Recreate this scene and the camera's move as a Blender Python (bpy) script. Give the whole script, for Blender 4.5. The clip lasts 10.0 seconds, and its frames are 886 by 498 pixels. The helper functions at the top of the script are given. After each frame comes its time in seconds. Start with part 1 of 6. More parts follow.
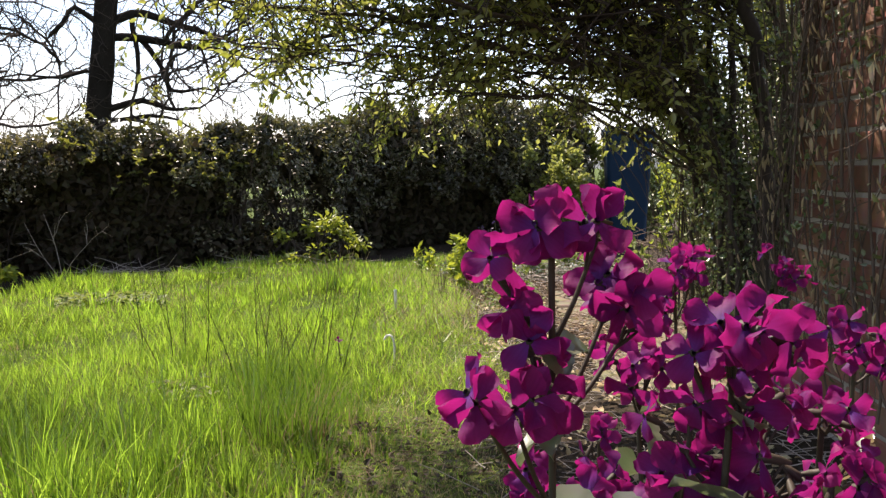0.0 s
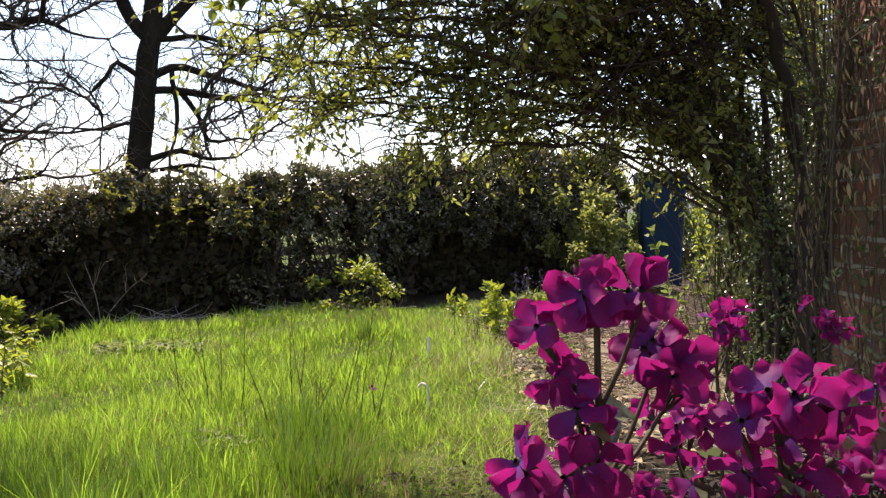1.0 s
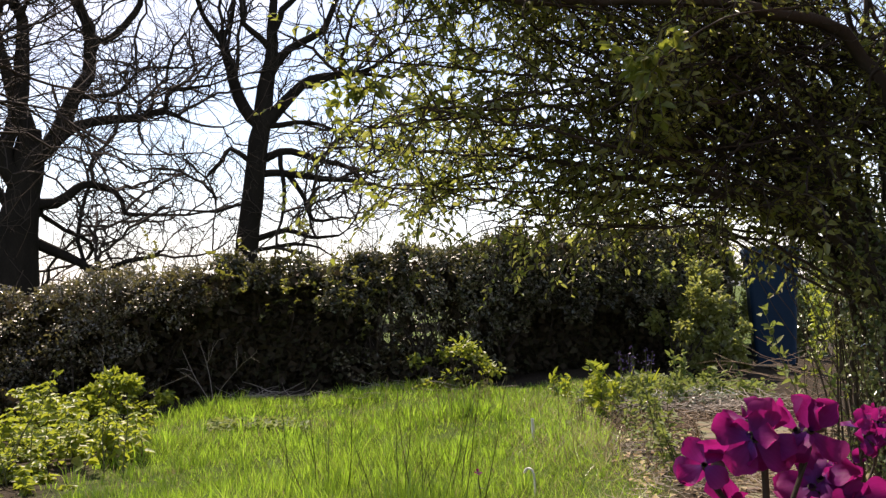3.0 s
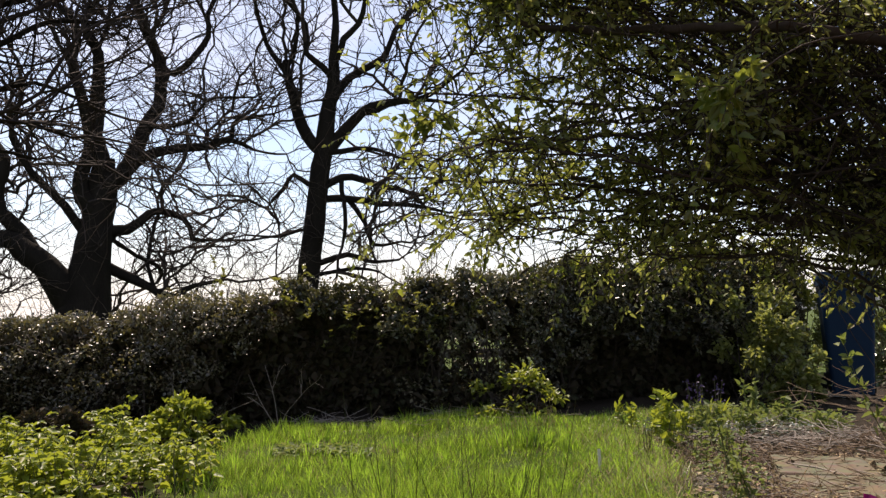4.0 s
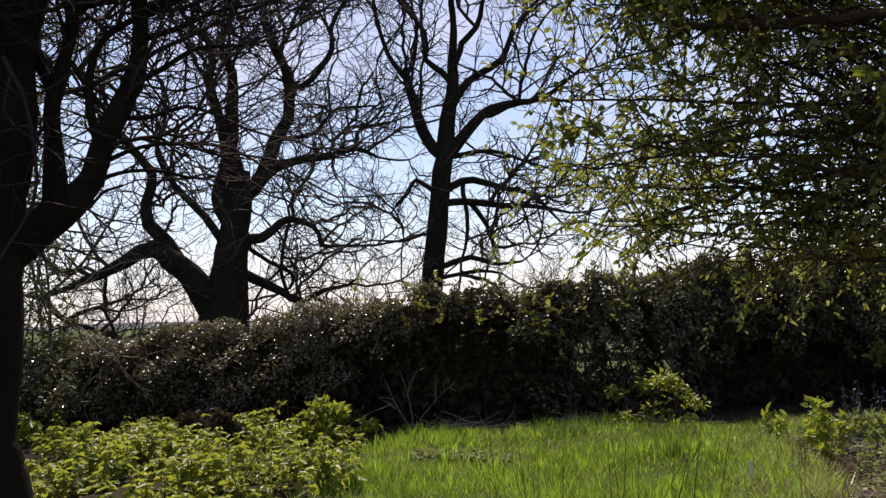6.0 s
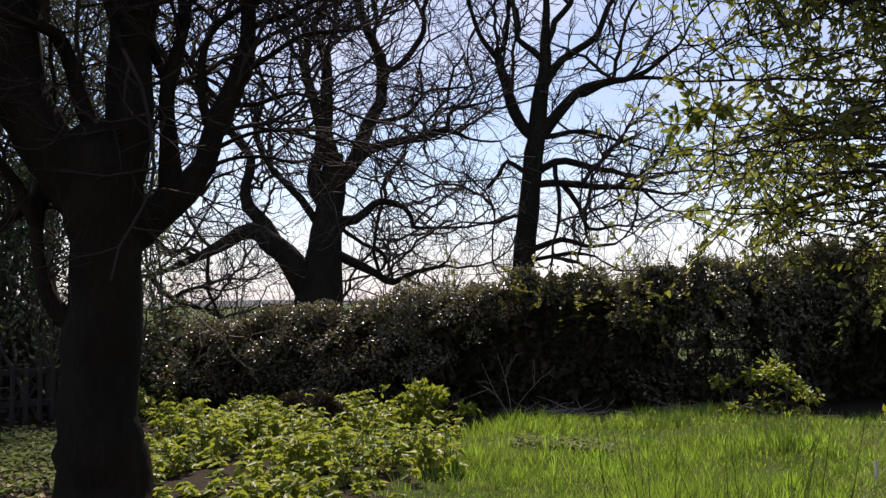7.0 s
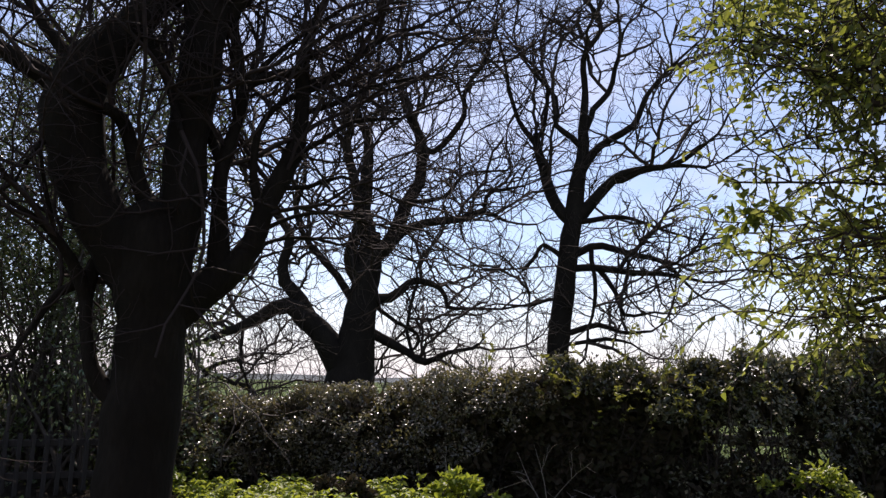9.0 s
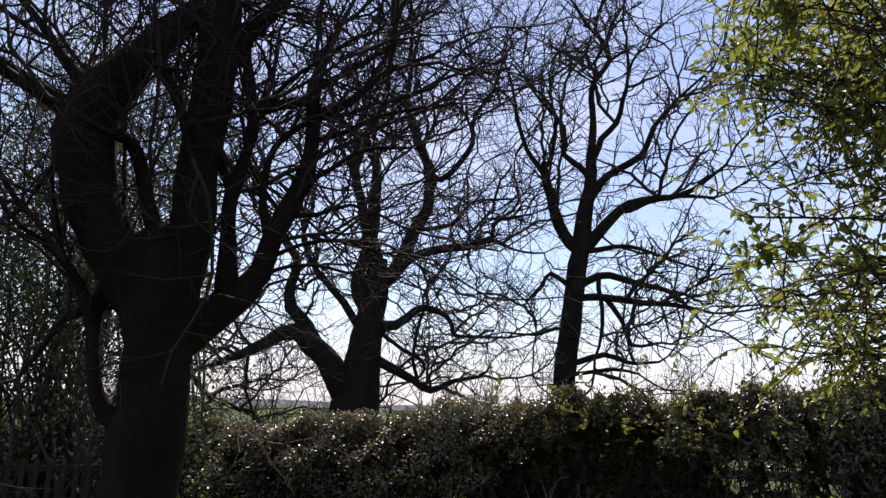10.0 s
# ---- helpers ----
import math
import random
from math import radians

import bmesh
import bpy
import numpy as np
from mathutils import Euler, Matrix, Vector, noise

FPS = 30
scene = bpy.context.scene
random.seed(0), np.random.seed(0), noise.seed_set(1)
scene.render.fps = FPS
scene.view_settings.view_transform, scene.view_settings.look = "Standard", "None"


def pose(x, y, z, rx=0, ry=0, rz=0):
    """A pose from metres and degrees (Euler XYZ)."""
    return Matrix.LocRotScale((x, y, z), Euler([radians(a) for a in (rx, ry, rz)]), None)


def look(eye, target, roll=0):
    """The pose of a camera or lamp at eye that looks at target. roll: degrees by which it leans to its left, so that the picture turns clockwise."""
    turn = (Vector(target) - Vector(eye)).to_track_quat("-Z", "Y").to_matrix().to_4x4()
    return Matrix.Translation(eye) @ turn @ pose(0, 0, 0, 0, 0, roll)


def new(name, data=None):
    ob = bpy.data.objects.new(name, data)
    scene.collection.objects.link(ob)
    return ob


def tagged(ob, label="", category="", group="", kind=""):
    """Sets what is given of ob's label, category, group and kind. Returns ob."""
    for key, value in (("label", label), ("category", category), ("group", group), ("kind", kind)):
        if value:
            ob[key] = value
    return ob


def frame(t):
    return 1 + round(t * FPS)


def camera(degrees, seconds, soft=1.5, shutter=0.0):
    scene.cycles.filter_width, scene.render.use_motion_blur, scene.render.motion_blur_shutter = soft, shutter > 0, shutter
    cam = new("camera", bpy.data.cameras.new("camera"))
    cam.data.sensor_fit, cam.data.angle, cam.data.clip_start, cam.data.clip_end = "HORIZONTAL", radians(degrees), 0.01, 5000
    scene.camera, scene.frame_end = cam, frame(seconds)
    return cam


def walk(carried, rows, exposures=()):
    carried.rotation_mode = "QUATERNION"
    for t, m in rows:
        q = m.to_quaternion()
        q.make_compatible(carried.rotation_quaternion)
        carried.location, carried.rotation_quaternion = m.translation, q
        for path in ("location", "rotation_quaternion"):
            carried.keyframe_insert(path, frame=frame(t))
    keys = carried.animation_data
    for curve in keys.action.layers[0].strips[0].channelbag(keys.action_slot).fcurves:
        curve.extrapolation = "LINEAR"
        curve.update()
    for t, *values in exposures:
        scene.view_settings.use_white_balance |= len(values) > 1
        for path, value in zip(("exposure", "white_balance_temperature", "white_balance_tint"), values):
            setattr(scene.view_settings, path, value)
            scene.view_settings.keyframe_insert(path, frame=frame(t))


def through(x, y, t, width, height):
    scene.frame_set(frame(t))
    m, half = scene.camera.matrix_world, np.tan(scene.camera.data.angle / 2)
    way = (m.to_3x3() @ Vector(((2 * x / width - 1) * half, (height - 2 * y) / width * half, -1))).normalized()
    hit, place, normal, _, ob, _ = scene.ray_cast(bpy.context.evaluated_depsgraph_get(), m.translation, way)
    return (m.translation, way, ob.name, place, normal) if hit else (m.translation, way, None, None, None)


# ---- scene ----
cam = camera(59.4, 10.0, soft=1.4)
PATH = [
    (0, (0.079, 0.102, 0.679), (0.011, 2.09, 0.474), -0.4),
    (0.5, (0.076, 0.099, 0.683), (-0.034, 2.091, 0.541), -0.6),
    (1, (0.074, 0.095, 0.688), (-0.075, 2.088, 0.6), -0.9),
    (1.5, (0.07, 0.089, 0.692), (-0.115, 2.08, 0.659), -1.0),
    (2, (0.063, 0.083, 0.699), (-0.186, 2.067, 0.715), -1.1),
    (2.5, (0.059, 0.075, 0.705), (-0.239, 2.052, 0.769), -1.0),
    (2.7, (0.056, 0.073, 0.708), (-0.279, 2.043, 0.791), -1.1),
    (4, (0.028, 0.066, 0.733), (-0.507, 1.986, 0.904), -1.1),
    (4.5, (0.012, 0.061, 0.742), (-0.584, 1.96, 0.936), -1.0),
    (5, (-0.01, 0.053, 0.75), (-0.698, 1.92, 0.956), -1.3),
    (5.2, (-0.021, 0.052, 0.753), (-0.741, 1.906, 0.964), -1.1),
    (6.3, (-0.058, 0.049, 0.766), (-0.938, 1.837, 0.933), -1.57),
    (6.5, (-0.076, 0.050, 0.772), (-1.006, 1.814, 0.935), -1.27),
    (7, (-0.118, 0.054, 0.784), (-1.144, 1.765, 0.921), -0.85),
    (7.5, (-0.143, 0.053, 0.796), (-1.208, 1.739, 0.951), -0.80),
    (8, (-0.154, 0.046, 0.806), (-1.256, 1.702, 1.018), -0.26),
    (8.5, (-0.154, 0.037, 0.812), (-1.241, 1.690, 1.103), 0.71),
    (9, (-0.157, 0.031, 0.815), (-1.242, 1.676, 1.154), 1.29),
    (9.5, (-0.162, 0.031, 0.820), (-1.249, 1.669, 1.184), 1.66),
    (10, (-0.169, 0.034, 0.827), (-1.263, 1.658, 1.234), 2.07),
]
EXPOSURE = [(0, 1.33, 7250, 19), (1, 1.32, 7350, 19), (2.5, 1.13, 7500, 20), (4, 0.55, 7400, 20), (5, 0.26, 7250, 21), (7, 0.31, 6900, 22), (10, 0.37, 6600, 23)]
walk(cam, [(t, look(eye, target, roll)) for t, eye, target, roll in PATH], EXPOSURE)

# ---- daylight: a spring sun behind thin broken cloud ----
SUN_AZ, SUN_EL = math.atan2(-0.58, 0.815), radians(55)
sun = new("sun", bpy.data.lights.new("sun", "SUN"))
sun.data.energy, sun.data.angle, sun.data.color = 4.5, radians(0.6), (1.0, 0.94, 0.84)
to_sun = Vector((math.sin(SUN_AZ) * math.cos(SUN_EL), math.cos(SUN_AZ) * math.cos(SUN_EL), math.sin(SUN_EL)))
sun.matrix_world = look(to_sun * 60, (0, 0, 0))

world = bpy.data.worlds.new("spring_sky")
scene.world = world
world.use_nodes = True
wn, wl = world.node_tree.nodes, world.node_tree.links
sky = wn.new("ShaderNodeTexSky")
sky.sky_type, sky.sun_disc, sky.sun_elevation, sky.sun_rotation = "NISHITA", False, SUN_EL, SUN_AZ
sky.air_density, sky.dust_density, sky.ozone_density = 1.0, 0.35, 1.6
coord, stretch = wn.new("ShaderNodeTexCoord"), wn.new("ShaderNodeMapping")
stretch.inputs["Scale"].default_value = (1.0, 1.0, 2.6)
cloud = wn.new("ShaderNodeTexNoise")
cloud.inputs["Scale"].default_value, cloud.inputs["Detail"].default_value, cloud.inputs["Roughness"].default_value = 2.6, 7, 0.58
cover = wn.new("ShaderNodeMapRange")
cover.inputs["From Min"].default_value, cover.inputs["From Max"].default_value = 0.46, 0.76
cover.inputs["To Min"].default_value, cover.inputs["To Max"].default_value = 0.05, 0.66
white = wn.new("ShaderNodeMix")
white.data_type = "RGBA"
white.inputs["B"].default_value = (5.7, 6.0, 7.0, 1)
wl.new(coord.outputs["Generated"], stretch.inputs["Vector"])
wl.new(stretch.outputs["Vector"], cloud.inputs["Vector"])
wl.new(cloud.outputs["Fac"], cover.inputs["Value"])
# haze whitens the sky towards the horizon
height, haze, veil = wn.new("ShaderNodeSeparateXYZ"), wn.new("ShaderNodeMapRange"), wn.new("ShaderNodeMath")
haze.inputs["From Min"].default_value, haze.inputs["From Max"].default_value = 0.0, 0.16
haze.inputs["To Min"].default_value, haze.inputs["To Max"].default_value = 0.72, 0.0
veil.operation = "MAXIMUM"
wl.new(coord.outputs["Generated"], height.inputs[0])
wl.new(height.outputs["Z"], haze.inputs["Value"])
wl.new(haze.outputs["Result"], veil.inputs[0])
wl.new(cover.outputs["Result"], veil.inputs[1])
wl.new(veil.outputs[0], white.inputs["Factor"])
wl.new(sky.outputs["Color"], white.inputs["A"])
wl.new(white.outputs["Result"], wn["Background"].inputs["Color"])
wn["Background"].inputs["Strength"].default_value = 0.124

rng = np.random.default_rng(7)


# ---- materials ----
def base_material(name, rough=0.8):
    m = bpy.data.materials.new(name)
    m.use_nodes = True
    b = m.node_tree.nodes["Principled BSDF"]
    b.inputs["Roughness"].default_value = rough
    return m, m.node_tree.nodes, m.node_tree.links, b


def ramp_of(nodes, colours):
    r = nodes.new("ShaderNodeValToRGB")
    el = r.color_ramp.elements
    while len(el) < len(colours):
        el.new(0.5)
    for i, c in enumerate(colours):
        el[i].position = i / (len(colours) - 1)
        el[i].color = (*c, 1)
    return r


def leaf_material(name, colours, through_colour, through=0.4, rough=0.4, spec=0.5, patch=0.0, patch_scale=2.5, glossy=False):
    """Thin living tissue: gloss above, light let through, each leaf a shade of its own; glossy: some leaves waxier than others."""
    m, n, l, b = base_material(name, rough)
    geo, ramp = n.new("ShaderNodeNewGeometry"), ramp_of(n, colours)
    l.new(geo.outputs["Random Per Island"], ramp.inputs["Fac"])
    tex = n.new("ShaderNodeTexCoord")
    blotch = n.new("ShaderNodeTexNoise")
    blotch.inputs["Scale"].default_value, blotch.inputs["Detail"].default_value = 45, 3
    l.new(tex.outputs["Object"], blotch.inputs["Vector"])
    vary = n.new("ShaderNodeMix")
    vary.data_type, vary.blend_type = "RGBA", "OVERLAY"
    vary.inputs["Factor"].default_value = 0.35
    l.new(ramp.outputs["Color"], vary.inputs["A"])
    l.new(blotch.outputs["Color"], vary.inputs["B"])
    if patch:
        # growth differs from place to place
        wide, level, mul = n.new("ShaderNodeTexNoise"), n.new("ShaderNodeMapRange"), n.new("ShaderNodeVectorMath")
        wide.inputs["Scale"].default_value, wide.inputs["Detail"].default_value = patch_scale, 3
        level.inputs["From Min"].default_value, level.inputs["From Max"].default_value = 0.35, 0.65
        level.inputs["To Min"].default_value, level.inputs["To Max"].default_value = 1 - patch, 1 + patch
        mul.operation = "SCALE"
        l.new(tex.outputs["Object"], wide.inputs["Vector"])
        l.new(wide.outputs["Fac"], level.inputs["Value"])
        l.new(ramp.outputs["Color"], mul.inputs[0])
        l.new(level.outputs["Result"], mul.inputs["Scale"])
        l.new(mul.outputs["Vector"], vary.inputs["A"])
    l.new(vary.outputs["Result"], b.inputs["Base Color"])
    b.inputs["Specular IOR Level"].default_value = spec
    if glossy:
        wax = n.new("ShaderNodeMapRange")
        wax.inputs["To Min"].default_value, wax.inputs["To Max"].default_value = rough * 0.6, rough * 2.4
        l.new(geo.outputs["Random Per Island"], wax.inputs["Value"])
        l.new(wax.outputs["Result"], b.inputs["Roughness"])
    tr, mix = n.new("ShaderNodeBsdfTranslucent"), n.new("ShaderNodeMixShader")
    tint = n.new("ShaderNodeMix")
    tint.data_type, tint.blend_type = "RGBA", "MIX"
    tint.inputs["Factor"].default_value = 0.6
    tint.inputs["B"].default_value = (*through_colour, 1)
    l.new(vary.outputs["Result"], tint.inputs["A"])
    l.new(tint.outputs["Result"], tr.inputs["Color"])
    mix.inputs[0].default_value = through
    l.new(b.outputs[0], mix.inputs[1])
    l.new(tr.outputs[0], mix.inputs[2])
    l.new(mix.outputs[0], n["Material Output"].inputs["Surface"])
    return m


def rough_material(name, colours, scale=12.0, fine=90.0, bump=0.4, rough=0.85, stretch_z=1.0, spec=0.3):
    """Bark, soil, stone: two scales of noise in the colour and the relief."""
    m, n, l, b = base_material(name, rough)
    b.inputs["Specular IOR Level"].default_value = spec
    tex, mp = n.new("ShaderNodeTexCoord"), n.new("ShaderNodeMapping")
    mp.inputs["Scale"].default_value = (1, 1, stretch_z)
    l.new(tex.outputs["Object"], mp.inputs["Vector"])
    big, small = n.new("ShaderNodeTexNoise"), n.new("ShaderNodeTexNoise")
    big.inputs["Scale"].default_value, big.inputs["Detail"].default_value = scale, 5
    small.inputs["Scale"].default_value, small.inputs["Detail"].default_value = fine, 4
    ad = n.new("ShaderNodeMath")
    ad.operation = "MULTIPLY_ADD"
    ad.inputs[1].default_value = 0.45
    for t in (big, small):
        l.new(mp.outputs["Vector"], t.inputs["Vector"])
    sc = n.new("ShaderNodeMath")
    sc.operation = "MULTIPLY"
    sc.inputs[1].default_value = 0.6
    l.new(big.outputs["Fac"], sc.inputs[0])
    l.new(small.outputs["Fac"], ad.inputs[0])
    l.new(sc.outputs[0], ad.inputs[2])
    ramp = ramp_of(n, colours)
    l.new(ad.outputs[0], ramp.inputs["Fac"])
    l.new(ramp.outputs["Color"], b.inputs["Base Color"])
    bp = n.new("ShaderNodeBump")
    bp.inputs["Strength"].default_value, bp.inputs["Distance"].default_value = bump, 0.02
    l.new(ad.outputs[0], bp.inputs["Height"])
    l.new(bp.outputs["Normal"], b.inputs["Normal"])
    return m


def piece_material(name, colours, scale=25.0, bump=0.3, rough=0.9, per_island=False):
    """Bricks and slabs: a shade of its own for each piece, with grain over it."""
    m, n, l, b = base_material(name, rough)
    ramp = ramp_of(n, colours)
    info = n.new("ShaderNodeNewGeometry" if per_island else "ShaderNodeObjectInfo")
    l.new(info.outputs["Random Per Island" if per_island else "Random"], ramp.inputs["Fac"])
    tex, grain = n.new("ShaderNodeTexCoord"), n.new("ShaderNodeTexNoise")
    grain.inputs["Scale"].default_value, grain.inputs["Detail"].default_value = scale, 6
    l.new(tex.outputs["Object"], grain.inputs["Vector"])
    mix = n.new("ShaderNodeMix")
    mix.data_type, mix.blend_type = "RGBA", "OVERLAY"
    mix.inputs["Factor"].default_value = 0.55
    l.new(ramp.outputs["Color"], mix.inputs["A"])
    l.new(grain.outputs["Color"], mix.inputs["B"])
    l.new(mix.outputs["Result"], b.inputs["Base Color"])
    bp = n.new("ShaderNodeBump")
    bp.inputs["Strength"].default_value, bp.inputs["Distance"].default_value = bump, 0.006
    l.new(grain.outputs["Fac"], bp.inputs["Height"])
    l.new(bp.outputs["Normal"], b.inputs["Normal"])
    return m


M_GRASS = leaf_material("grass_blades", [(0.07, 0.155, 0.02), (0.16, 0.29, 0.035), (0.26, 0.42, 0.055), (0.4, 0.48, 0.11)], (0.56, 0.88, 0.07), 0.5, 0.34, 0.7, 0.3, 1.7)
M_DEEPGRASS = leaf_material("deep_green_blades", [(0.03, 0.07, 0.01), (0.065, 0.135, 0.018), (0.12, 0.2, 0.03)], (0.3, 0.52, 0.04), 0.32, 0.3, 0.8, 0.3, 1.7)
# short blades coloured darker to imitate the shadow between tufts
M_SWARD = leaf_material("shade_dark_sward_blades", [(0.045, 0.09, 0.014), (0.085, 0.15, 0.022), (0.12, 0.18, 0.03), (0.2, 0.21, 0.06)], (0.3, 0.42, 0.04), 0.28, 0.5, 0.3, 0.4, 2.2)
M_STRAW = leaf_material("dry_straw", [(0.35, 0.27, 0.15), (0.5, 0.40, 0.24), (0.28, 0.2, 0.12)], (0.5, 0.4, 0.2), 0.2, 0.7, 0.3)
M_SEDGE = leaf_material("dark_sedge", [(0.05, 0.07, 0.02), (0.09, 0.11, 0.03), (0.13, 0.10, 0.05)], (0.14, 0.18, 0.04), 0.25, 0.5)
M_HEDGE = leaf_material("hedge_leaves", [(0.044, 0.052, 0.028), (0.07, 0.076, 0.037), (0.12, 0.105, 0.056), (0.09, 0.078, 0.044)], (0.26, 0.26, 0.06), 0.18, 0.26, 0.6, 0.6, glossy=True)
M_HEDGE_YOUNG = leaf_material("young_hedge_leaves", [(0.075, 0.095, 0.022), (0.11, 0.125, 0.03), (0.15, 0.15, 0.042)], (0.34, 0.34, 0.05), 0.4, 0.35)
M_HEDGE_BROWN = leaf_material("brown_hedge_leaves", [(0.07, 0.062, 0.043), (0.115, 0.098, 0.063), (0.095, 0.1, 0.05), (0.17, 0.132, 0.084)], (0.32, 0.29, 0.08), 0.24, 0.24, 1.0, 0.5, glossy=True)
# brown of dead leaves, also used as dark filling for the hedge's inner shade
M_INNER = leaf_material("shade_fill_and_dead_leaves", [(0.036, 0.031, 0.022), (0.07, 0.056, 0.036), (0.048, 0.05, 0.026)], (0.12, 0.095, 0.045), 0.1, 0.7, 0.12)
M_SHOOT = leaf_material("young_shoot_leaves", [(0.12, 0.19, 0.03), (0.18, 0.24, 0.035), (0.22, 0.26, 0.05)], (0.5, 0.55, 0.06), 0.45, 0.4)
M_SHRUB = leaf_material("shrub_leaves", [(0.09, 0.108, 0.036), (0.13, 0.155, 0.048), (0.2, 0.225, 0.066), (0.165, 0.15, 0.054)], (0.46, 0.5, 0.1), 0.5, 0.26, 0.7, 0.4, glossy=True)
M_YOUNG = leaf_material("young_shrub_leaves", [(0.075, 0.11, 0.022), (0.12, 0.16, 0.03), (0.17, 0.195, 0.04)], (0.42, 0.48, 0.06), 0.42, 0.4)
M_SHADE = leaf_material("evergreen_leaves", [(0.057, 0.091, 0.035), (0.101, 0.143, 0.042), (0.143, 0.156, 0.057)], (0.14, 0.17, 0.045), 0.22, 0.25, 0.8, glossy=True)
M_NETTLE = leaf_material("nettle_leaves", [(0.07, 0.115, 0.018), (0.15, 0.21, 0.03), (0.24, 0.28, 0.04), (0.12, 0.165, 0.026)], (0.6, 0.67, 0.06), 0.4, 0.45, 0.4)
M_LIME = leaf_material("lime_green_bush_leaves", [(0.08, 0.115, 0.02), (0.13, 0.17, 0.028), (0.19, 0.22, 0.04)], (0.5, 0.56, 0.06), 0.4, 0.45, 0.4)
M_WEED = leaf_material("weed_leaves", [(0.07, 0.11, 0.03), (0.12, 0.17, 0.05), (0.17, 0.2, 0.07), (0.1, 0.13, 0.04)], (0.35, 0.42, 0.08), 0.35, 0.6, 0.25)
M_HONESTY_LEAF = leaf_material("honesty_leaves", [(0.06, 0.085, 0.05), (0.1, 0.13, 0.085), (0.19, 0.21, 0.16)], (0.2, 0.26, 0.1), 0.22, 0.32, 0.9)
M_PETAL = leaf_material("purple_petals", [(0.16, 0.010, 0.13), (0.24, 0.014, 0.18), (0.3, 0.02, 0.2), (0.18, 0.014, 0.2)], (0.54, 0.018, 0.22), 0.4, 0.6, 0.15)
pn, pl = M_PETAL.node_tree.nodes, M_PETAL.node_tree.links
p_tex, p_sep = pn.new("ShaderNodeTexCoord"), pn.new("ShaderNodeSeparateXYZ")
p_ramp = ramp_of(pn, [(0.085, 0.022, 0.165), (0.115, 0.010, 0.112), (0.175, 0.010, 0.112), (0.27, 0.022, 0.13)])
p_scale = pn.new("ShaderNodeMath")
p_scale.operation = "MULTIPLY_ADD"
p_scale.inputs[1].default_value = 55.0
p_info = pn.new("ShaderNodeObjectInfo")
p_off = pn.new("ShaderNodeMath")
p_off.operation = "MULTIPLY_ADD"
p_off.inputs[1].default_value, p_off.inputs[2].default_value = 0.45, -0.25
pl.new(p_info.outputs["Random"], p_off.inputs[0])
pl.new(p_tex.outputs["Object"], p_sep.inputs[0])
pl.new(p_sep.outputs["X"], p_scale.inputs[0])
pl.new(p_off.outputs[0], p_scale.inputs[2])
pl.new(p_scale.outputs[0], p_ramp.inputs["Fac"])
vein_map, vein = pn.new("ShaderNodeMapping"), pn.new("ShaderNodeTexNoise")
vein_map.inputs["Scale"].default_value = (60, 900, 60)
vein.inputs["Scale"].default_value, vein.inputs["Detail"].default_value = 1.0, 3
pl.new(p_tex.outputs["Object"], vein_map.inputs["Vector"])
pl.new(vein_map.outputs["Vector"], vein.inputs["Vector"])
for node in pn:
    if node.bl_idname == "ShaderNodeMix" and node.blend_type == "OVERLAY":
        pl.new(p_ramp.outputs["Color"], node.inputs["A"])
        pl.new(vein.outputs["Fac"], node.inputs["B"])
        node.inputs["Factor"].default_value = 0.5
M_BLUEBELL = leaf_material("bluebell_bells", [(0.04, 0.03, 0.1), (0.07, 0.05, 0.14)], (0.08, 0.05, 0.16), 0.25, 0.5)
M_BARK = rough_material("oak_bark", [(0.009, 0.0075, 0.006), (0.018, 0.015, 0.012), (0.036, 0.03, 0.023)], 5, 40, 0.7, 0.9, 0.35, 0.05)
M_TWIG = rough_material("bare_twigs", [(0.03, 0.024, 0.021), (0.065, 0.05, 0.043)], 8, 50, 0.2, 0.85, 1.0, 0.1)
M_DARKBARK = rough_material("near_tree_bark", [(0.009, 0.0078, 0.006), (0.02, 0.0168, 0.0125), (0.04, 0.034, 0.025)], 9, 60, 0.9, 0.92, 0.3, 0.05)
M_STEM = rough_material("woody_stems", [(0.05, 0.04, 0.032), (0.1, 0.084, 0.066)], 20, 120, 0.3, 0.85, 0.4)
M_INNERSTEM = rough_material("dark_twigs", [(0.028, 0.021, 0.016), (0.07, 0.054, 0.042)], 20, 120, 0.3, 0.85, 0.4)
M_BROWNSTALK = rough_material("brown_dead_stalks", [(0.085, 0.055, 0.036), (0.25, 0.18, 0.12)], 20, 120, 0.3, 0.85)
M_DEADWOOD = rough_material("bleached_dead_twigs", [(0.2, 0.17, 0.14), (0.4, 0.35, 0.3)], 20, 120, 0.3, 0.8)
M_VINE = rough_material("dry_vine_stems", [(0.06, 0.042, 0.03), (0.15, 0.11, 0.08)], 14, 120, 0.3, 0.85, 0.4)
M_GREENSTEM = rough_material("green_stems", [(0.07, 0.09, 0.035), (0.12, 0.12, 0.05)], 30, 150, 0.1, 0.6)
M_PLUMSTEM = rough_material("honesty_stems", [(0.03, 0.032, 0.018), (0.055, 0.038, 0.03)], 30, 150, 0.1, 0.6)
M_TIMBER = rough_material("weathered_fence_timber", [(0.05, 0.042, 0.032), (0.12, 0.1, 0.08)], 10, 90, 0.4, 0.85, 0.2)
M_PICKET = rough_material("grey_paling_timber", [(0.028, 0.025, 0.022), (0.065, 0.058, 0.05)], 10, 90, 0.4, 0.85, 0.2)
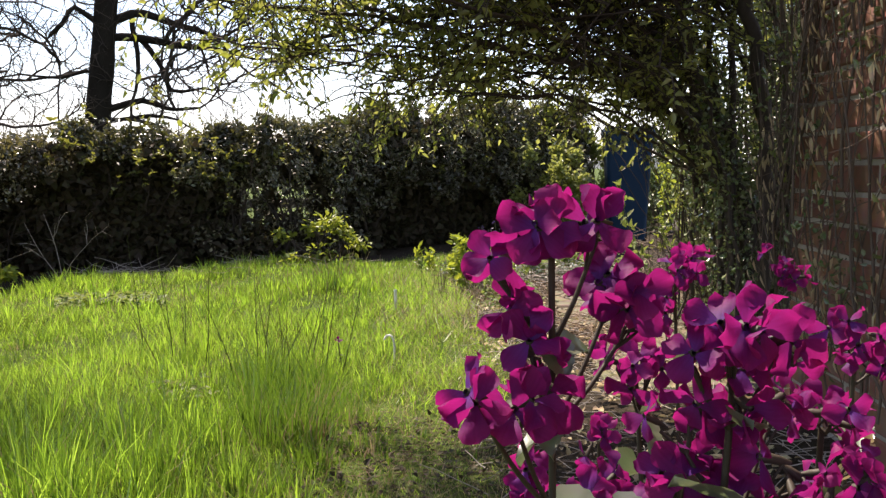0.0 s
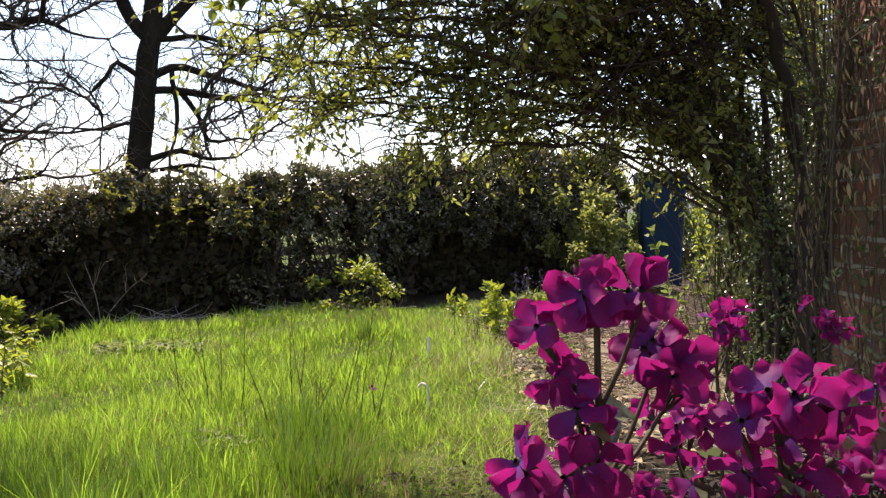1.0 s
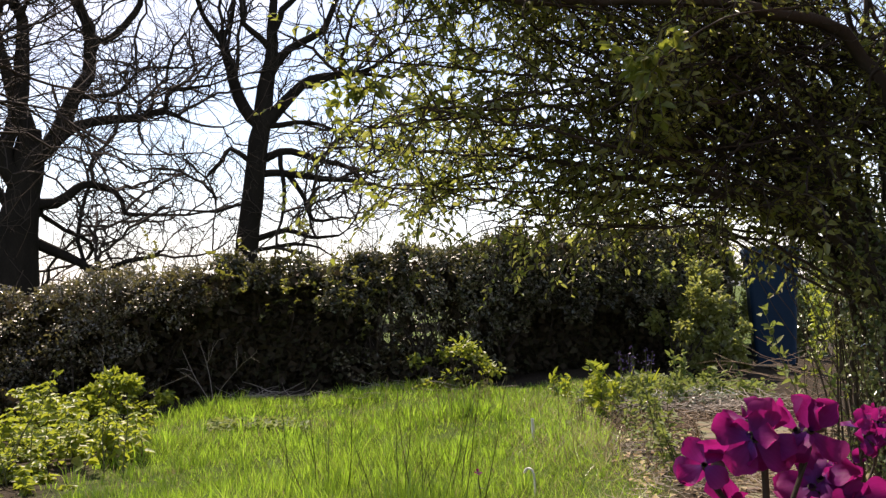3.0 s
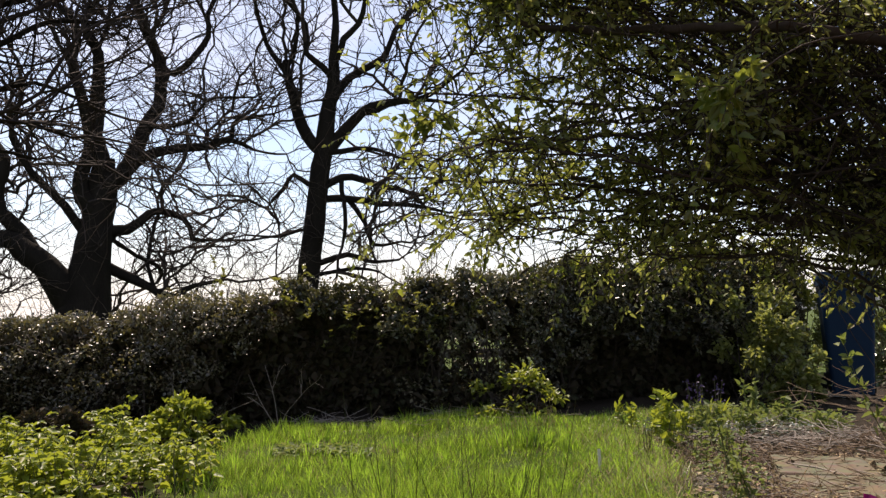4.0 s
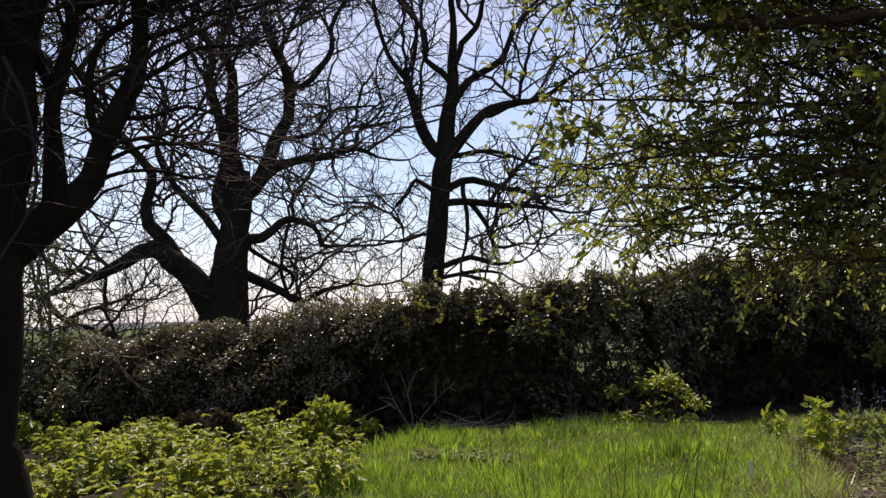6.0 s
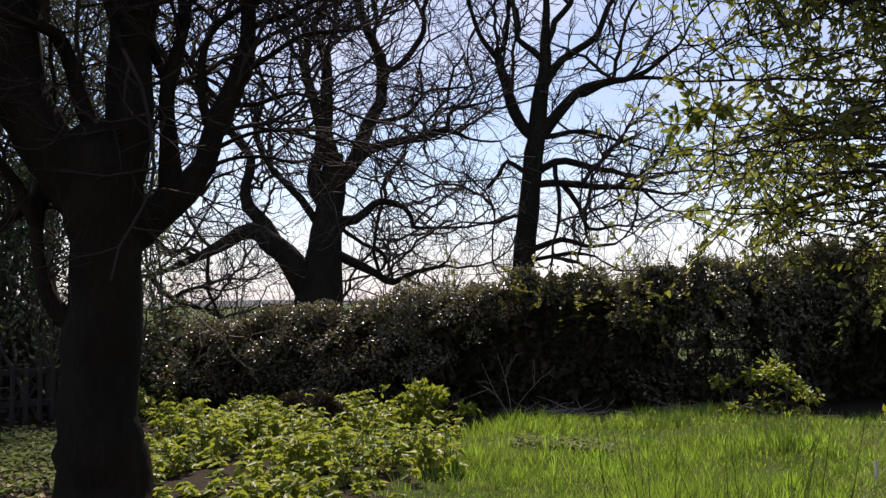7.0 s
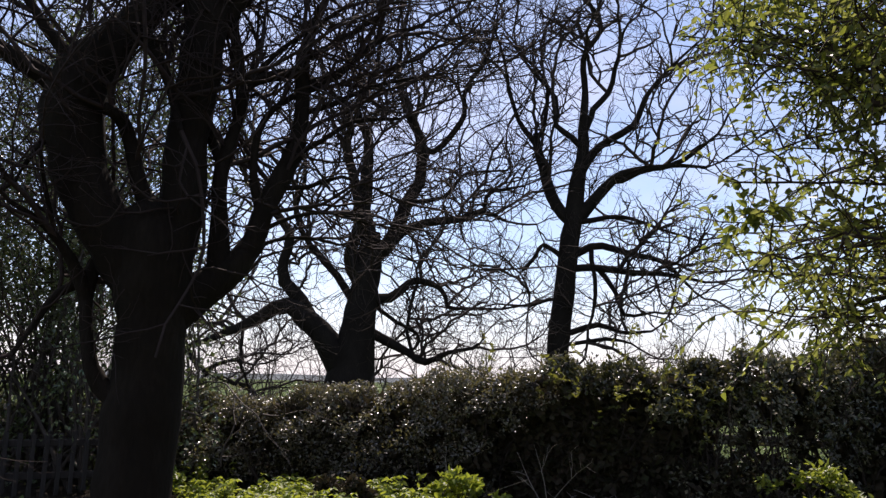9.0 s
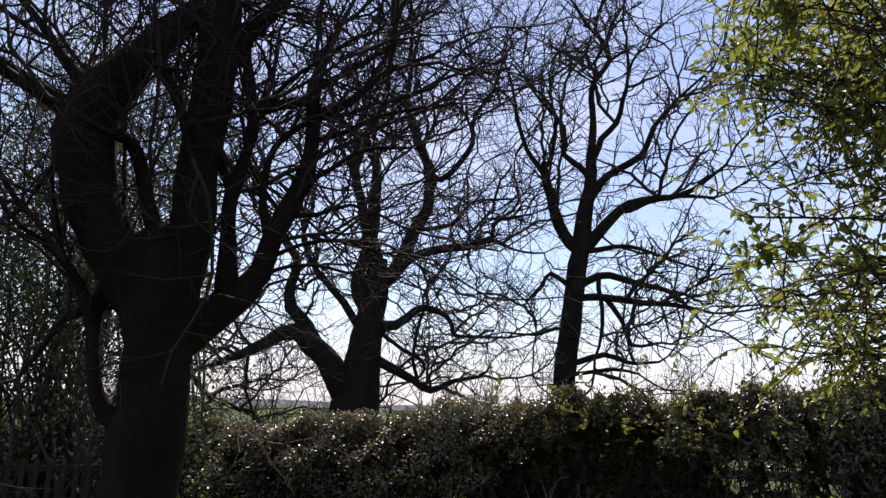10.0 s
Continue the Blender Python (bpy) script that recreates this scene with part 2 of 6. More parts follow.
# distance haze is put into the hill's blue-grey colour
M_HILL = rough_material("haze_tinted_hill_fields", [(0.07, 0.085, 0.085), (0.11, 0.12, 0.12)], 0.01, 0.05, 0.0, 1.0)
M_BRICK = piece_material("red_brick", [(0.15, 0.065, 0.042), (0.21, 0.09, 0.058), (0.26, 0.125, 0.08), (0.17, 0.08, 0.058)])
M_BRICKWORK = piece_material("red_brickwork", [(0.15, 0.065, 0.042), (0.21, 0.09, 0.058), (0.26, 0.125, 0.08), (0.17, 0.08, 0.058)], per_island=True)
M_MORTAR = rough_material("lime_mortar", [(0.25, 0.22, 0.18), (0.4, 0.36, 0.3)], 30, 150, 0.4)
M_SLAB = piece_material("buff_paving_stone", [(0.085, 0.075, 0.045), (0.14, 0.12, 0.07), (0.11, 0.095, 0.06)], 14, 0.5)
M_BIN = rough_material("blue_bin_plastic", [(0.004, 0.018, 0.042), (0.007, 0.027, 0.058)], 4, 60, 0.05, 0.55, 1.0, 0.15)
M_BINLID = rough_material("blue_lid_plastic", [(0.005, 0.022, 0.05), (0.009, 0.032, 0.068)], 4, 60, 0.05, 0.4)
M_RUBBER = rough_material("black_rubber", [(0.012, 0.012, 0.012), (0.03, 0.03, 0.03)], 20, 90, 0.1, 0.8)
M_WHITE = rough_material("white_plastic_marker", [(0.6, 0.6, 0.55), (0.8, 0.8, 0.75)], 20, 90, 0.05, 0.5)


def ground_material():
    m, n, l, b = base_material("ground_turf_and_soil", 0.95)
    tex = n.new("ShaderNodeTexCoord")
    att = n.new("ShaderNodeAttribute")
    att.attribute_name = "bare"
    n1, n2 = n.new("ShaderNodeTexNoise"), n.new("ShaderNodeTexNoise")
    n1.inputs["Scale"].default_value, n1.inputs["Detail"].default_value = 3.0, 8
    n2.inputs["Scale"].default_value, n2.inputs["Detail"].default_value = 60.0, 5
    for t in (n1, n2):
        l.new(tex.outputs["Object"], t.inputs["Vector"])
    turf = ramp_of(n, [(0.03, 0.05, 0.012), (0.06, 0.09, 0.018), (0.09, 0.11, 0.03)])
    soil = ramp_of(n, [(0.018, 0.013, 0.009), (0.036, 0.027, 0.019), (0.075, 0.058, 0.04)])
    l.new(n1.outputs["Fac"], turf.inputs["Fac"])
    l.new(n2.outputs["Fac"], soil.inputs["Fac"])
    edge = n.new("ShaderNodeMath")
    edge.operation = "MULTIPLY_ADD"
    edge.inputs[1].default_value = 0.5
    edge.inputs[2].default_value = -0.25
    l.new(n2.outputs["Fac"], edge.inputs[0])
    tot = n.new("ShaderNodeMath")
    tot.operation, tot.use_clamp = "ADD", True
    l.new(att.outputs["Fac"], tot.inputs[0])
    l.new(edge.outputs[0], tot.inputs[1])
    mix = n.new("ShaderNodeMix")
    mix.data_type = "RGBA"
    l.new(tot.outputs[0], mix.inputs["Factor"])
    l.new(turf.outputs["Color"], mix.inputs["A"])
    l.new(soil.outputs["Color"], mix.inputs["B"])
    l.new(mix.outputs["Result"], b.inputs["Base Color"])
    bp = n.new("ShaderNodeBump")
    bp.inputs["Strength"].default_value, bp.inputs["Distance"].default_value = 0.8, 0.03
    b.inputs["Specular IOR Level"].default_value = 0.12
    l.new(n2.outputs["Fac"], bp.inputs["Height"])
    l.new(bp.outputs["Normal"], b.inputs["Normal"])
    return m


M_GROUND = ground_material()


# ---- mesh tools ----
def fast_mesh(name, verts, faces):
    """A mesh from a vertex array and an array of faces of one size."""
    me = bpy.data.meshes.new(name)
    verts, faces = np.asarray(verts, np.float32), np.asarray(faces, np.int32)
    me.vertices.add(len(verts))
    me.vertices.foreach_set("co", verts.ravel())
    me.loops.add(faces.size)
    me.loops.foreach_set("vertex_index", faces.ravel())
    me.polygons.add(len(faces))
    me.polygons.foreach_set("loop_start", np.arange(0, faces.size, faces.shape[1], dtype=np.int32))
    me.update(calc_edges=True)
    return me


def thing(name, at=(0, 0, 0), label="", category="", group="", kind=""):
    ob = new(name)
    ob.location = at
    ob.empty_display_size = 0.05
    return tagged(ob, label, category, group, kind)


def part(name, data, material, parent=None, label="", smooth=False, kind=""):
    """One mesh object under a thing; its coordinates are the parent's own."""
    if isinstance(data, bmesh.types.BMesh):
        me = bpy.data.meshes.new(name)
        data.to_mesh(me)
        data.free()
    else:
        me = data
    if not me.materials:
        me.materials.append(material)
    if smooth:
        me.polygons.foreach_set("use_smooth", np.ones(len(me.polygons), bool))
    ob = new(name, me)
    ob.parent = parent
    return tagged(ob, label, kind=kind)


class Tubes:
    """Collects tapered tubes into one mesh."""

    def __init__(self):
        self.v, self.f, self.n = [], [], 0

    def add(self, pts, radii, sides=5):
        pts = np.asarray(pts, float)
        radii = np.broadcast_to(np.asarray(radii, float), (len(pts),))
        tan = np.gradient(pts, axis=0)
        tan /= np.linalg.norm(tan, axis=1)[:, None] + 1e-9
        ref = np.array([0.31, 0.27, 0.91]) if abs(tan[0][2]) < 0.8 else np.array([0.94, 0.3, 0.1])
        u = np.cross(tan, ref)
        u /= np.linalg.norm(u, axis=1)[:, None] + 1e-9
        w = np.cross(tan, u)
        a = np.arange(sides) * 2 * np.pi / sides
        ring = pts[:, None] + radii[:, None, None] * (u[:, None] * np.cos(a)[None, :, None] + w[:, None] * np.sin(a)[None, :, None])
        k = len(pts)
        self.v.append(ring.reshape(-1, 3))
        i, j = np.meshgrid(np.arange(k - 1), np.arange(sides), indexing="ij")
        j2 = (j + 1) % sides
        q = np.stack([i * sides + j, i * sides + j2, (i + 1) * sides + j2, (i + 1) * sides + j], -1).reshape(-1, 4)
        self.f.append(q + self.n)
        self.n += k * sides

    def mesh(self, name):
        return fast_mesh(name, np.concatenate(self.v), np.concatenate(self.f))


def curve_through(pts, step):
    """A smooth, evenly stepped line through points (Catmull-Rom); columns past the third (radius) run along."""
    p = np.asarray(pts, float)
    p = np.vstack([2 * p[0] - p[1], p, 2 * p[-1] - p[-2]])
    out = []
    for i in range(1, len(p) - 2):
        k = max(2, int(np.linalg.norm(p[i + 1][:3] - p[i][:3]) / step))
        t = np.linspace(0, 1, k, endpoint=False)[:, None]
        out.append(0.5 * (2 * p[i] + (p[i + 1] - p[i - 1]) * t + (2 * p[i - 1] - 5 * p[i] + 4 * p[i + 1] - p[i + 2]) * t ** 2
                          + (3 * p[i] - p[i - 1] - 3 * p[i + 1] + p[i + 2]) * t ** 3))
    out.append(p[-2][None])
    return np.vstack(out)


def unit(a):
    return a / (np.linalg.norm(a, axis=-1, keepdims=True) + 1e-9)


def wander(p, d, length, kink, up, steps):
    """A crooked line from p along d."""
    pts, d = [np.array(p, float)], unit(np.array(d, float))
    for _ in range(steps):
        d = unit(d + rng.normal(0, kink, 3) + np.array([0, 0, up]))
        pts.append(pts[-1] + d * length / steps)
    return np.array(pts), d


def leaves_mesh(name, P, axis, normal, L, W, fold=0.25, broad=False):
    """A leaf at each place P along its axis: folded at the midrib, pointed at the tip."""
    P, axis, normal = np.asarray(P, float), unit(np.asarray(axis, float)), np.asarray(normal, float)
    side = unit(np.cross(axis, normal))
    nrm = np.cross(side, axis)
    L, W = np.asarray(L)[:, None], np.asarray(W)[:, None]
    n = len(P)
    base = np.arange(n)[:, None]
    if broad:
        lift, droop = fold * W * nrm, -0.18 * L * nrm
        v = np.stack([P, P + axis * L * 0.3 + side * W * 0.5 + lift, P + axis * L * 0.68 + side * W * 0.36 + lift * 0.6 + droop * 0.4,
                      P + axis * L + droop, P + axis * L * 0.68 - side * W * 0.36 + lift * 0.6 + droop * 0.4, P + axis * L * 0.3 - side * W * 0.5 + lift], 1)
        f = np.concatenate([base * 6 + np.array([0, 1, 2, 3]), base * 6 + np.array([0, 3, 4, 5])])
    else:
        lift = fold * W * nrm
        v = np.stack([P, P + axis * L * 0.45 + side * W * 0.5 + lift, P + axis * L, P + axis * L * 0.45 - side * W * 0.5 + lift], 1)
        f = np.concatenate([base * 4 + np.array([0, 1, 2]), base * 4 + np.array([0, 2, 3])])
    return fast_mesh(name, v.reshape(-1, 3), f)


def rand_dirs(n, up=0.0):
    d = unit(rng.normal(0, 1, (n, 3)))
    d[:, 2] += up
    return unit(d)


# ---- the lie of the land ----
HEDGE = np.array([(-9.0, 3.75, 0.5), (-7.5, 3.95, 0.52), (-5.6, 4.3, 0.57), (-4.5, 4.6, 0.69), (-3.6, 4.9, 0.79), (-2.7, 5.25, 0.92), (-2.0, 5.85, 0.95),
                  (-1.3, 6.4, 1.05), (-0.4, 6.85, 1.17), (0.6, 7.25, 1.24), (1.25, 7.5, 1.18)])


def hedge_y(x):
    return np.interp(x, HEDGE[:, 0], HEDGE[:, 1])


def ground_z(x, y):
    x, y = np.asarray(x, float), np.asarray(y, float)
    beyond = np.clip((y - hedge_y(x) - 0.3) / 2.0, 0, 1) * np.clip((2.2 - x) / 1.0, 0, 1)
    z = -0.55 * beyond * beyond * (3 - 2 * beyond)
    near = np.clip(1 - (np.hypot(x, y) - 8) / 8, 0, 1)
    z += near * (0.018 * np.sin(1.7 * x + 0.6) * np.cos(1.9 * y) + 0.012 * np.sin(4.1 * x + 2.2 * y) + 0.008 * np.sin(9 * x - 7 * y))
    return z


def lawn_edge(y):
    """Where the lawn ends against the flower bed and the slabs."""
    return np.interp(y, [0.5, 1.9, 2.4, 3.2, 4.3, 5.2, 6.0, 7.0], [0.12, 0.2, 0.26, 0.22, 0.06, 0.05, 0.2, 0.3]) + 0.05 * np.sin(5 * np.asarray(y))


def lawn_mask(x, y):
    """1 on turf, 0 on bare soil."""
    m = np.clip((lawn_edge(y) - x) / 0.15, 0, 1)
    front = hedge_y(x) - 0.78 + 0.08 * np.sin(3.1 * np.asarray(x))
    m *= np.clip((front - y) / 0.15, 0, 1)
    m *= np.clip((np.asarray(x) - np.interp(y, [0, 2.0, 2.85, 4.5, 5.0], [-1.9, -1.95, -2.05, -2.7, -3.2]) - 0.07 * np.sin(6 * np.asarray(y))) / 0.22, 0, 1)
    return m


def build_ground():
    ax = np.concatenate([-np.geomspace(3000, 12, 26), np.linspace(-11.5, 4.5, 150), np.geomspace(5, 3000, 26)])
    ay = np.concatenate([-np.geomspace(3000, 4, 22), np.linspace(-3.5, 11, 140), np.geomspace(11.5, 3000, 28)])
    X, Y = np.meshgrid(ax, ay)
    Z = ground_z(X, Y)
    far = np.hypot(X, Y) > 8
    v = np.stack([X, Y, Z], -1).reshape(-1, 3)
    nx, ny = len(ax), len(ay)
    i, j = np.meshgrid(np.arange(ny - 1), np.arange(nx - 1), indexing="ij")
    f = np.stack([i * nx + j, i * nx + j + 1, (i + 1) * nx + j + 1, (i + 1) * nx + j], -1).reshape(-1, 4)
    me = fast_mesh("ground", v, f)
    bare = 1 - lawn_mask(X, Y)
    field = np.clip((Y - hedge_y(X) - 0.9) / 0.5, 0, 1) * np.clip((1.3 - X) / 0.3, 0, 1)
    bare = np.where(field > 0, 1 - field, bare)
    bare = np.where((np.abs(X) > 12) | (Y > 10.5) | (Y < -3), 0, bare)
    a = me.attributes.new("bare", "FLOAT", "POINT")
    a.data.foreach_set("value", bare.astype(np.float32).ravel())
    g = part("ground", me, M_GROUND, None, "rough garden turf with bare soil, running out to fields", True, "structure")
    g["category"] = "ground"
    return g


build_ground()


def build_hill():
    xs = np.linspace(-1500, 900, 160)
    v, f = [], []
    for k, (dy, h) in enumerate([(0, -3), (60, 1.0), (160, 1.6), (400, 1.2)]):
        for x in xs:
            yy = 620 + dy - 0.15 * x
            v.append((x, yy, (h * 4.2 + 2.2 * math.sin(x * 0.011) * (h > 0) + 1.2 * math.sin(x * 0.041 + 1) * (h > 0)) if h > 0 else -3))
    n = len(xs)
    for k in range(3):
        for i in range(n - 1):
            f.append((k * n + i, k * n + i + 1, (k + 1) * n + i + 1, (k + 1) * n + i))
    ob = part("backdrop_hill", fast_mesh("backdrop_hill", v, f), M_HILL, None, "low hill of fields on the horizon, greyed in colour for haze", True, "structure")
    ob["category"] = "hill"


build_hill()


# ---- bare trees ----
def twigs_from(tubes, p, d, length, r, level, up, kink=0.33):
    """A zigzag twig that throws a side twig from the outside of its bends."""
    steps = (3, 4, 7, 10)[level]
    d = unit(np.array(d, float))
    side = unit(np.cross(d, rng.normal(0, 1, 3)))
    pts, ways, sign = [np.array(p, float)], [d], 1
    for _ in range(steps):
        sign = -sign
        d = unit(d + side * sign * kink * rng.uniform(0.2, 1.1) + rng.normal(0, kink * 0.55, 3) + np.array([0, 0, up]))
        pts.append(pts[-1] + d * length / steps * rng.uniform(0.7, 1.3))
        ways.append(d)
    pts = np.array(pts)
    radii = r * np.linspace(1, 0.42, len(pts)) ** 0.8
    tubes.add(pts, radii, (3, 3, 3, 4)[level])
    if level == 0:
        return
    sign = 1
    for k in range(1, len(pts)):
        sign = -sign
        if rng.uniform() < (0, 0.5, 0.58, 0.72)[level]:
            nd = ways[k] * 0.7 + side * sign * rng.uniform(0.4, 1.0) + rng.normal(0, 0.38, 3)
            twigs_from(tubes, pts[k], nd, length * rng.uniform(0.4, 0.68) * (1.1 - 0.45 * k / len(pts)), radii[k] * 0.72, level - 1, up, kink)


def bare_tree(name, base, limbs, spread, density, reach, twig_r, bark, label, seed, step=0.25, up=0.03, twig_from=0.25, category="tree", girth=0.85, limb_girth=None, boughs=0.8, kink=0.33, rising=False, crook=0.0):
    """limbs: lines of (across, height, radius), the trunk first, in the tree's own upright plane, given some depth of their own."""
    global rng
    rng = np.random.default_rng(seed)
    tree = thing(name, (base[0], base[1], 0), label, category)
    d = unit(np.array([base[0] + 0.1, base[1] - 0.07]))
    right, away = np.array([d[1], -d[0], 0]), np.array([d[0], d[1], 0])
    twigs = Tubes()
    for i, limb in enumerate(limbs):
        a = np.array(limb, float)
        depth = np.zeros(len(a))
        if i:
            near = placed[np.argmin(np.hypot(placed[:, 0] - a[0, 0], placed[:, 1] - a[0, 1]))]
            a[0, :2] = near[:2]
            depth = near[2] + np.cumsum(rng.normal(0, spread * 5 / len(a), len(a))) * np.linspace(0, 1, len(a))
            depth[0] = near[2]
        # limbs that lean away are drawn out, those that lean nearer drawn in
        far = (1 + depth / math.hypot(base[0] + 0.1, base[1] - 0.07))[:, None]
        a = np.hstack([a[:, :1] * far, 0.8 + (a[:, 1:2] - 0.8) * far, a[:, 2:] * far])
        pts = a[:, :1] * right + depth[:, None] * away + np.stack([0 * a[:, 1], 0 * a[:, 1], a[:, 1]], 1)
        line = curve_through(np.hstack([pts, a[:, 2:]]), step)
        line[:, 3] *= girth if i == 0 or limb_girth is None else limb_girth
        flat = np.stack([line[:, :3] @ right, line[:, 2], line[:, :3] @ away], 1)
        placed = flat if i == 0 else np.vstack([placed, flat])
        soft = np.ones(5) / 5
        jit = np.stack([np.convolve(rng.normal(0, 0.16, len(line) + 4), soft, "valid") for _ in range(3)], 1) * line[:, 3:]
        if i:
            jit += np.stack([np.convolve(np.repeat(rng.normal(0, crook, len(line) // 3 + 3), 3), np.ones(3) / 3, "valid")[:len(line)] for _ in range(3)], 1)
        jit[0] = 0
        line[:, :3] += jit
        t = Tubes()
        rad = line[:, 3] * (1 + np.convolve(rng.normal(0, 0.11, len(line) + 4), soft, "valid"))
        t.add(line[:, :3], rad, 18 if i == 0 else 9)
        part("trunk" if i == 0 else "limb", t.mesh(name + "_wood"), bark, tree, smooth=True)
        if i == 0:
            continue
        seg = np.linalg.norm(np.diff(line[:, :3], axis=0), axis=1).sum()
        for _ in range(int(seg * density)):
            k = int(rng.integers(int(len(line) * twig_from), len(line)))
            along = unit(line[min(k + 1, len(line) - 1), :3] - line[max(k - 1, 0), :3])
            nd = along * 0.5 + rng.normal(0, 0.75, 3) + np.array([0, 0, 0.15])
            nd[2] = abs(nd[2]) if rising else nd[2]
            twigs_from(twigs, line[k, :3], nd, reach * rng.uniform(0.5, 1.2), min(twig_r, line[k, 3] * 0.6), 2, up, kink)
        for _ in range(int(seg * boughs + 0.2)):
            k = int(rng.integers(int(len(line) * max(twig_from, 0.4)), len(line)))
            along = unit(line[min(k + 1, len(line) - 1), :3] - line[max(k - 1, 0), :3])
            nd = along * 0.7 + rng.normal(0, 0.6, 3) + np.array([0, 0, 0.25])
            nd[2] = abs(nd[2])
            twigs_from(twigs, line[k, :3], nd, reach * rng.uniform(1.3, 2.6), min(twig_r * 2.2, line[k, 3] * 0.8), 3, up, kink)
        twigs_from(twigs, line[-1, :3], line[-1, :3] - line[-2, :3], reach * 2.2, min(twig_r * 2, line[-1, 3]), 3, up, kink)
    part("crown", twigs.mesh(name + "_twigs"), M_TWIG, tree, "fine dark bare twigs", kind="stuff")
    return tree


OAK_SLIM = []
OAK_SLIM.append(((-0.25, -0.6, 0.55), (-0.1, 1.0, 0.43), (0.01, 1.53, 0.408), (0.15, 3.12, 0.383), (0.32, 4.35, 0.359), (0.46, 4.98, 0.3), (0.52, 5.5, 0.24)))
OAK_SLIM.append(((0.22, 4.63, 0.194), (-0.11, 5.41, 0.168), (-0.46, 6.49, 0.128), (-0.5, 6.93, 0.107)))
OAK_SLIM.append(((-0.5, 6.78, 0.086), (-0.81, 7.16, 0.072), (-1.1, 7.99, 0.058), (-1.32, 9.07, 0.045), (-1.7, 10.02, 0.03)))
OAK_SLIM.append(((-0.48, 6.86, 0.078), (-0.28, 7.44, 0.065), (-0.18, 8.19, 0.051), (-0.6, 8.89, 0.044), (-1.11, 9.37, 0.03)))
OAK_SLIM.append(((0.46, 4.8, 0.29), (0.6, 6.18, 0.198), (0.62, 6.91, 0.157), (0.69, 7.79, 0.116), (0.64, 8.84, 0.089), (0.96, 9.75, 0.068), (0.9, 10.84, 0.054), (1.14, 12.11, 0.032)))
OAK_SLIM.append(((0.58, 6.69, 0.093), (0.17, 7.21, 0.079), (-0.04, 7.96, 0.065), (-0.53, 8.58, 0.044), (-0.96, 9.21, 0.03)))
OAK_SLIM.append(((0.6, 5.9, 0.141), (1.12, 6.61, 0.114), (1.81, 7.17, 0.101), (2.37, 8.03, 0.073), (2.79, 8.54, 0.052), (3.63, 9.4, 0.03)))
OAK_SLIM.append(((0.65, 6.61, 0.107), (0.89, 7.56, 0.094), (1.35, 7.99, 0.08), (1.44, 8.96, 0.059), (1.87, 9.78, 0.038)))
OAK_SLIM.append(((0.42, 4.7, 0.22), (1.11, 5.54, 0.154), (1.52, 5.88, 0.127), (2.19, 6.09, 0.099), (2.98, 6.22, 0.071), (3.85, 6.77, 0.036)))
OAK_SLIM.append(((1.24, 5.65, 0.091), (2.05, 5.95, 0.085), (2.84, 6.08, 0.064), (3.63, 6.07, 0.036)))
OAK_SLIM.append(((0.4, 4.6, 0.083), (1.1, 4.83, 0.07), (1.76, 4.76, 0.056), (2.4, 4.55, 0.042), (3.3, 4.28, 0.028)))
OAK_SLIM.append(((0.25, 3.65, 0.124), (0.82, 4.08, 0.11), (1.61, 3.94, 0.083), (2.38, 3.74, 0.062), (3.13, 3.15, 0.035)))
OAK_SLIM.append(((0.2, 3.35, 0.123), (0.95, 3.6, 0.11), (1.73, 3.54, 0.083), (2.63, 3.48, 0.062), (3.38, 3.31, 0.035)))
OAK_SLIM.append(((0.82, 4.01, 0.069), (0.89, 3.6, 0.062), (0.94, 2.93, 0.055), (0.88, 2.46, 0.041)))
OAK_SLIM.append(((0.95, 3.5, 0.082), (1.46, 2.93, 0.062), (1.58, 2.5, 0.055), (2.34, 2.51, 0.034)))
OAK_SLIM.append(((0.1, 1.95, 0.095), (0.93, 2.24, 0.082), (1.44, 2.08, 0.061), (2.2, 2.03, 0.034)))
OAK_SLIM.append(((0.05, 1.7, 0.068), (1.18, 1.88, 0.055), (1.82, 1.76, 0.027)))
OAK_SLIM.append(((0.15, 3.9, 0.083), (-0.32, 4.13, 0.069), (-0.59, 3.8, 0.062), (-0.95, 3.42, 0.048), (-0.69, 3.08, 0.041), (-0.65, 2.68, 0.027)))
OAK_SLIM.append(((0.05, 2.85, 0.055), (-0.65, 2.71, 0.041), (-1.32, 2.63, 0.027), (-2.0, 2.59, 0.021)))
OAK_BROAD = []
OAK_BROAD.append(((-0.2, -0.6, 0.85), (-0.16, 0.37, 0.64), (-0.1, 1.12, 0.51), (-0.02, 2.15, 0.4), (0.14, 2.94, 0.35), (0.26, 3.54, 0.31), (0.25, 4.3, 0.2)))
OAK_BROAD.append(((-0.15, 0.9, 0.46), (-0.5, 1.5, 0.4), (-0.87, 1.99, 0.335), (-1.28, 2.36, 0.29), (-1.6, 2.48, 0.22), (-2.22, 2.17, 0.17), (-2.83, 1.95, 0.125), (-3.19, 1.76, 0.095), (-3.78, 1.45, 0.055)))
OAK_BROAD.append(((-1.1, 2.25, 0.198), (-1.55, 3.0, 0.173), (-1.76, 3.45, 0.147), (-1.71, 4.12, 0.121), (-2.01, 4.71, 0.101), (-2.45, 5.37, 0.068), (-2.79, 6.33, 0.049)))
OAK_BROAD.append(((0.05, 2.9, 0.265), (-0.31, 3.72, 0.187), (-0.16, 4.67, 0.148), (-0.34, 6.05, 0.123), (-0.3, 6.98, 0.097), (-0.87, 7.88, 0.064), (-1.35, 9.03, 0.043)))
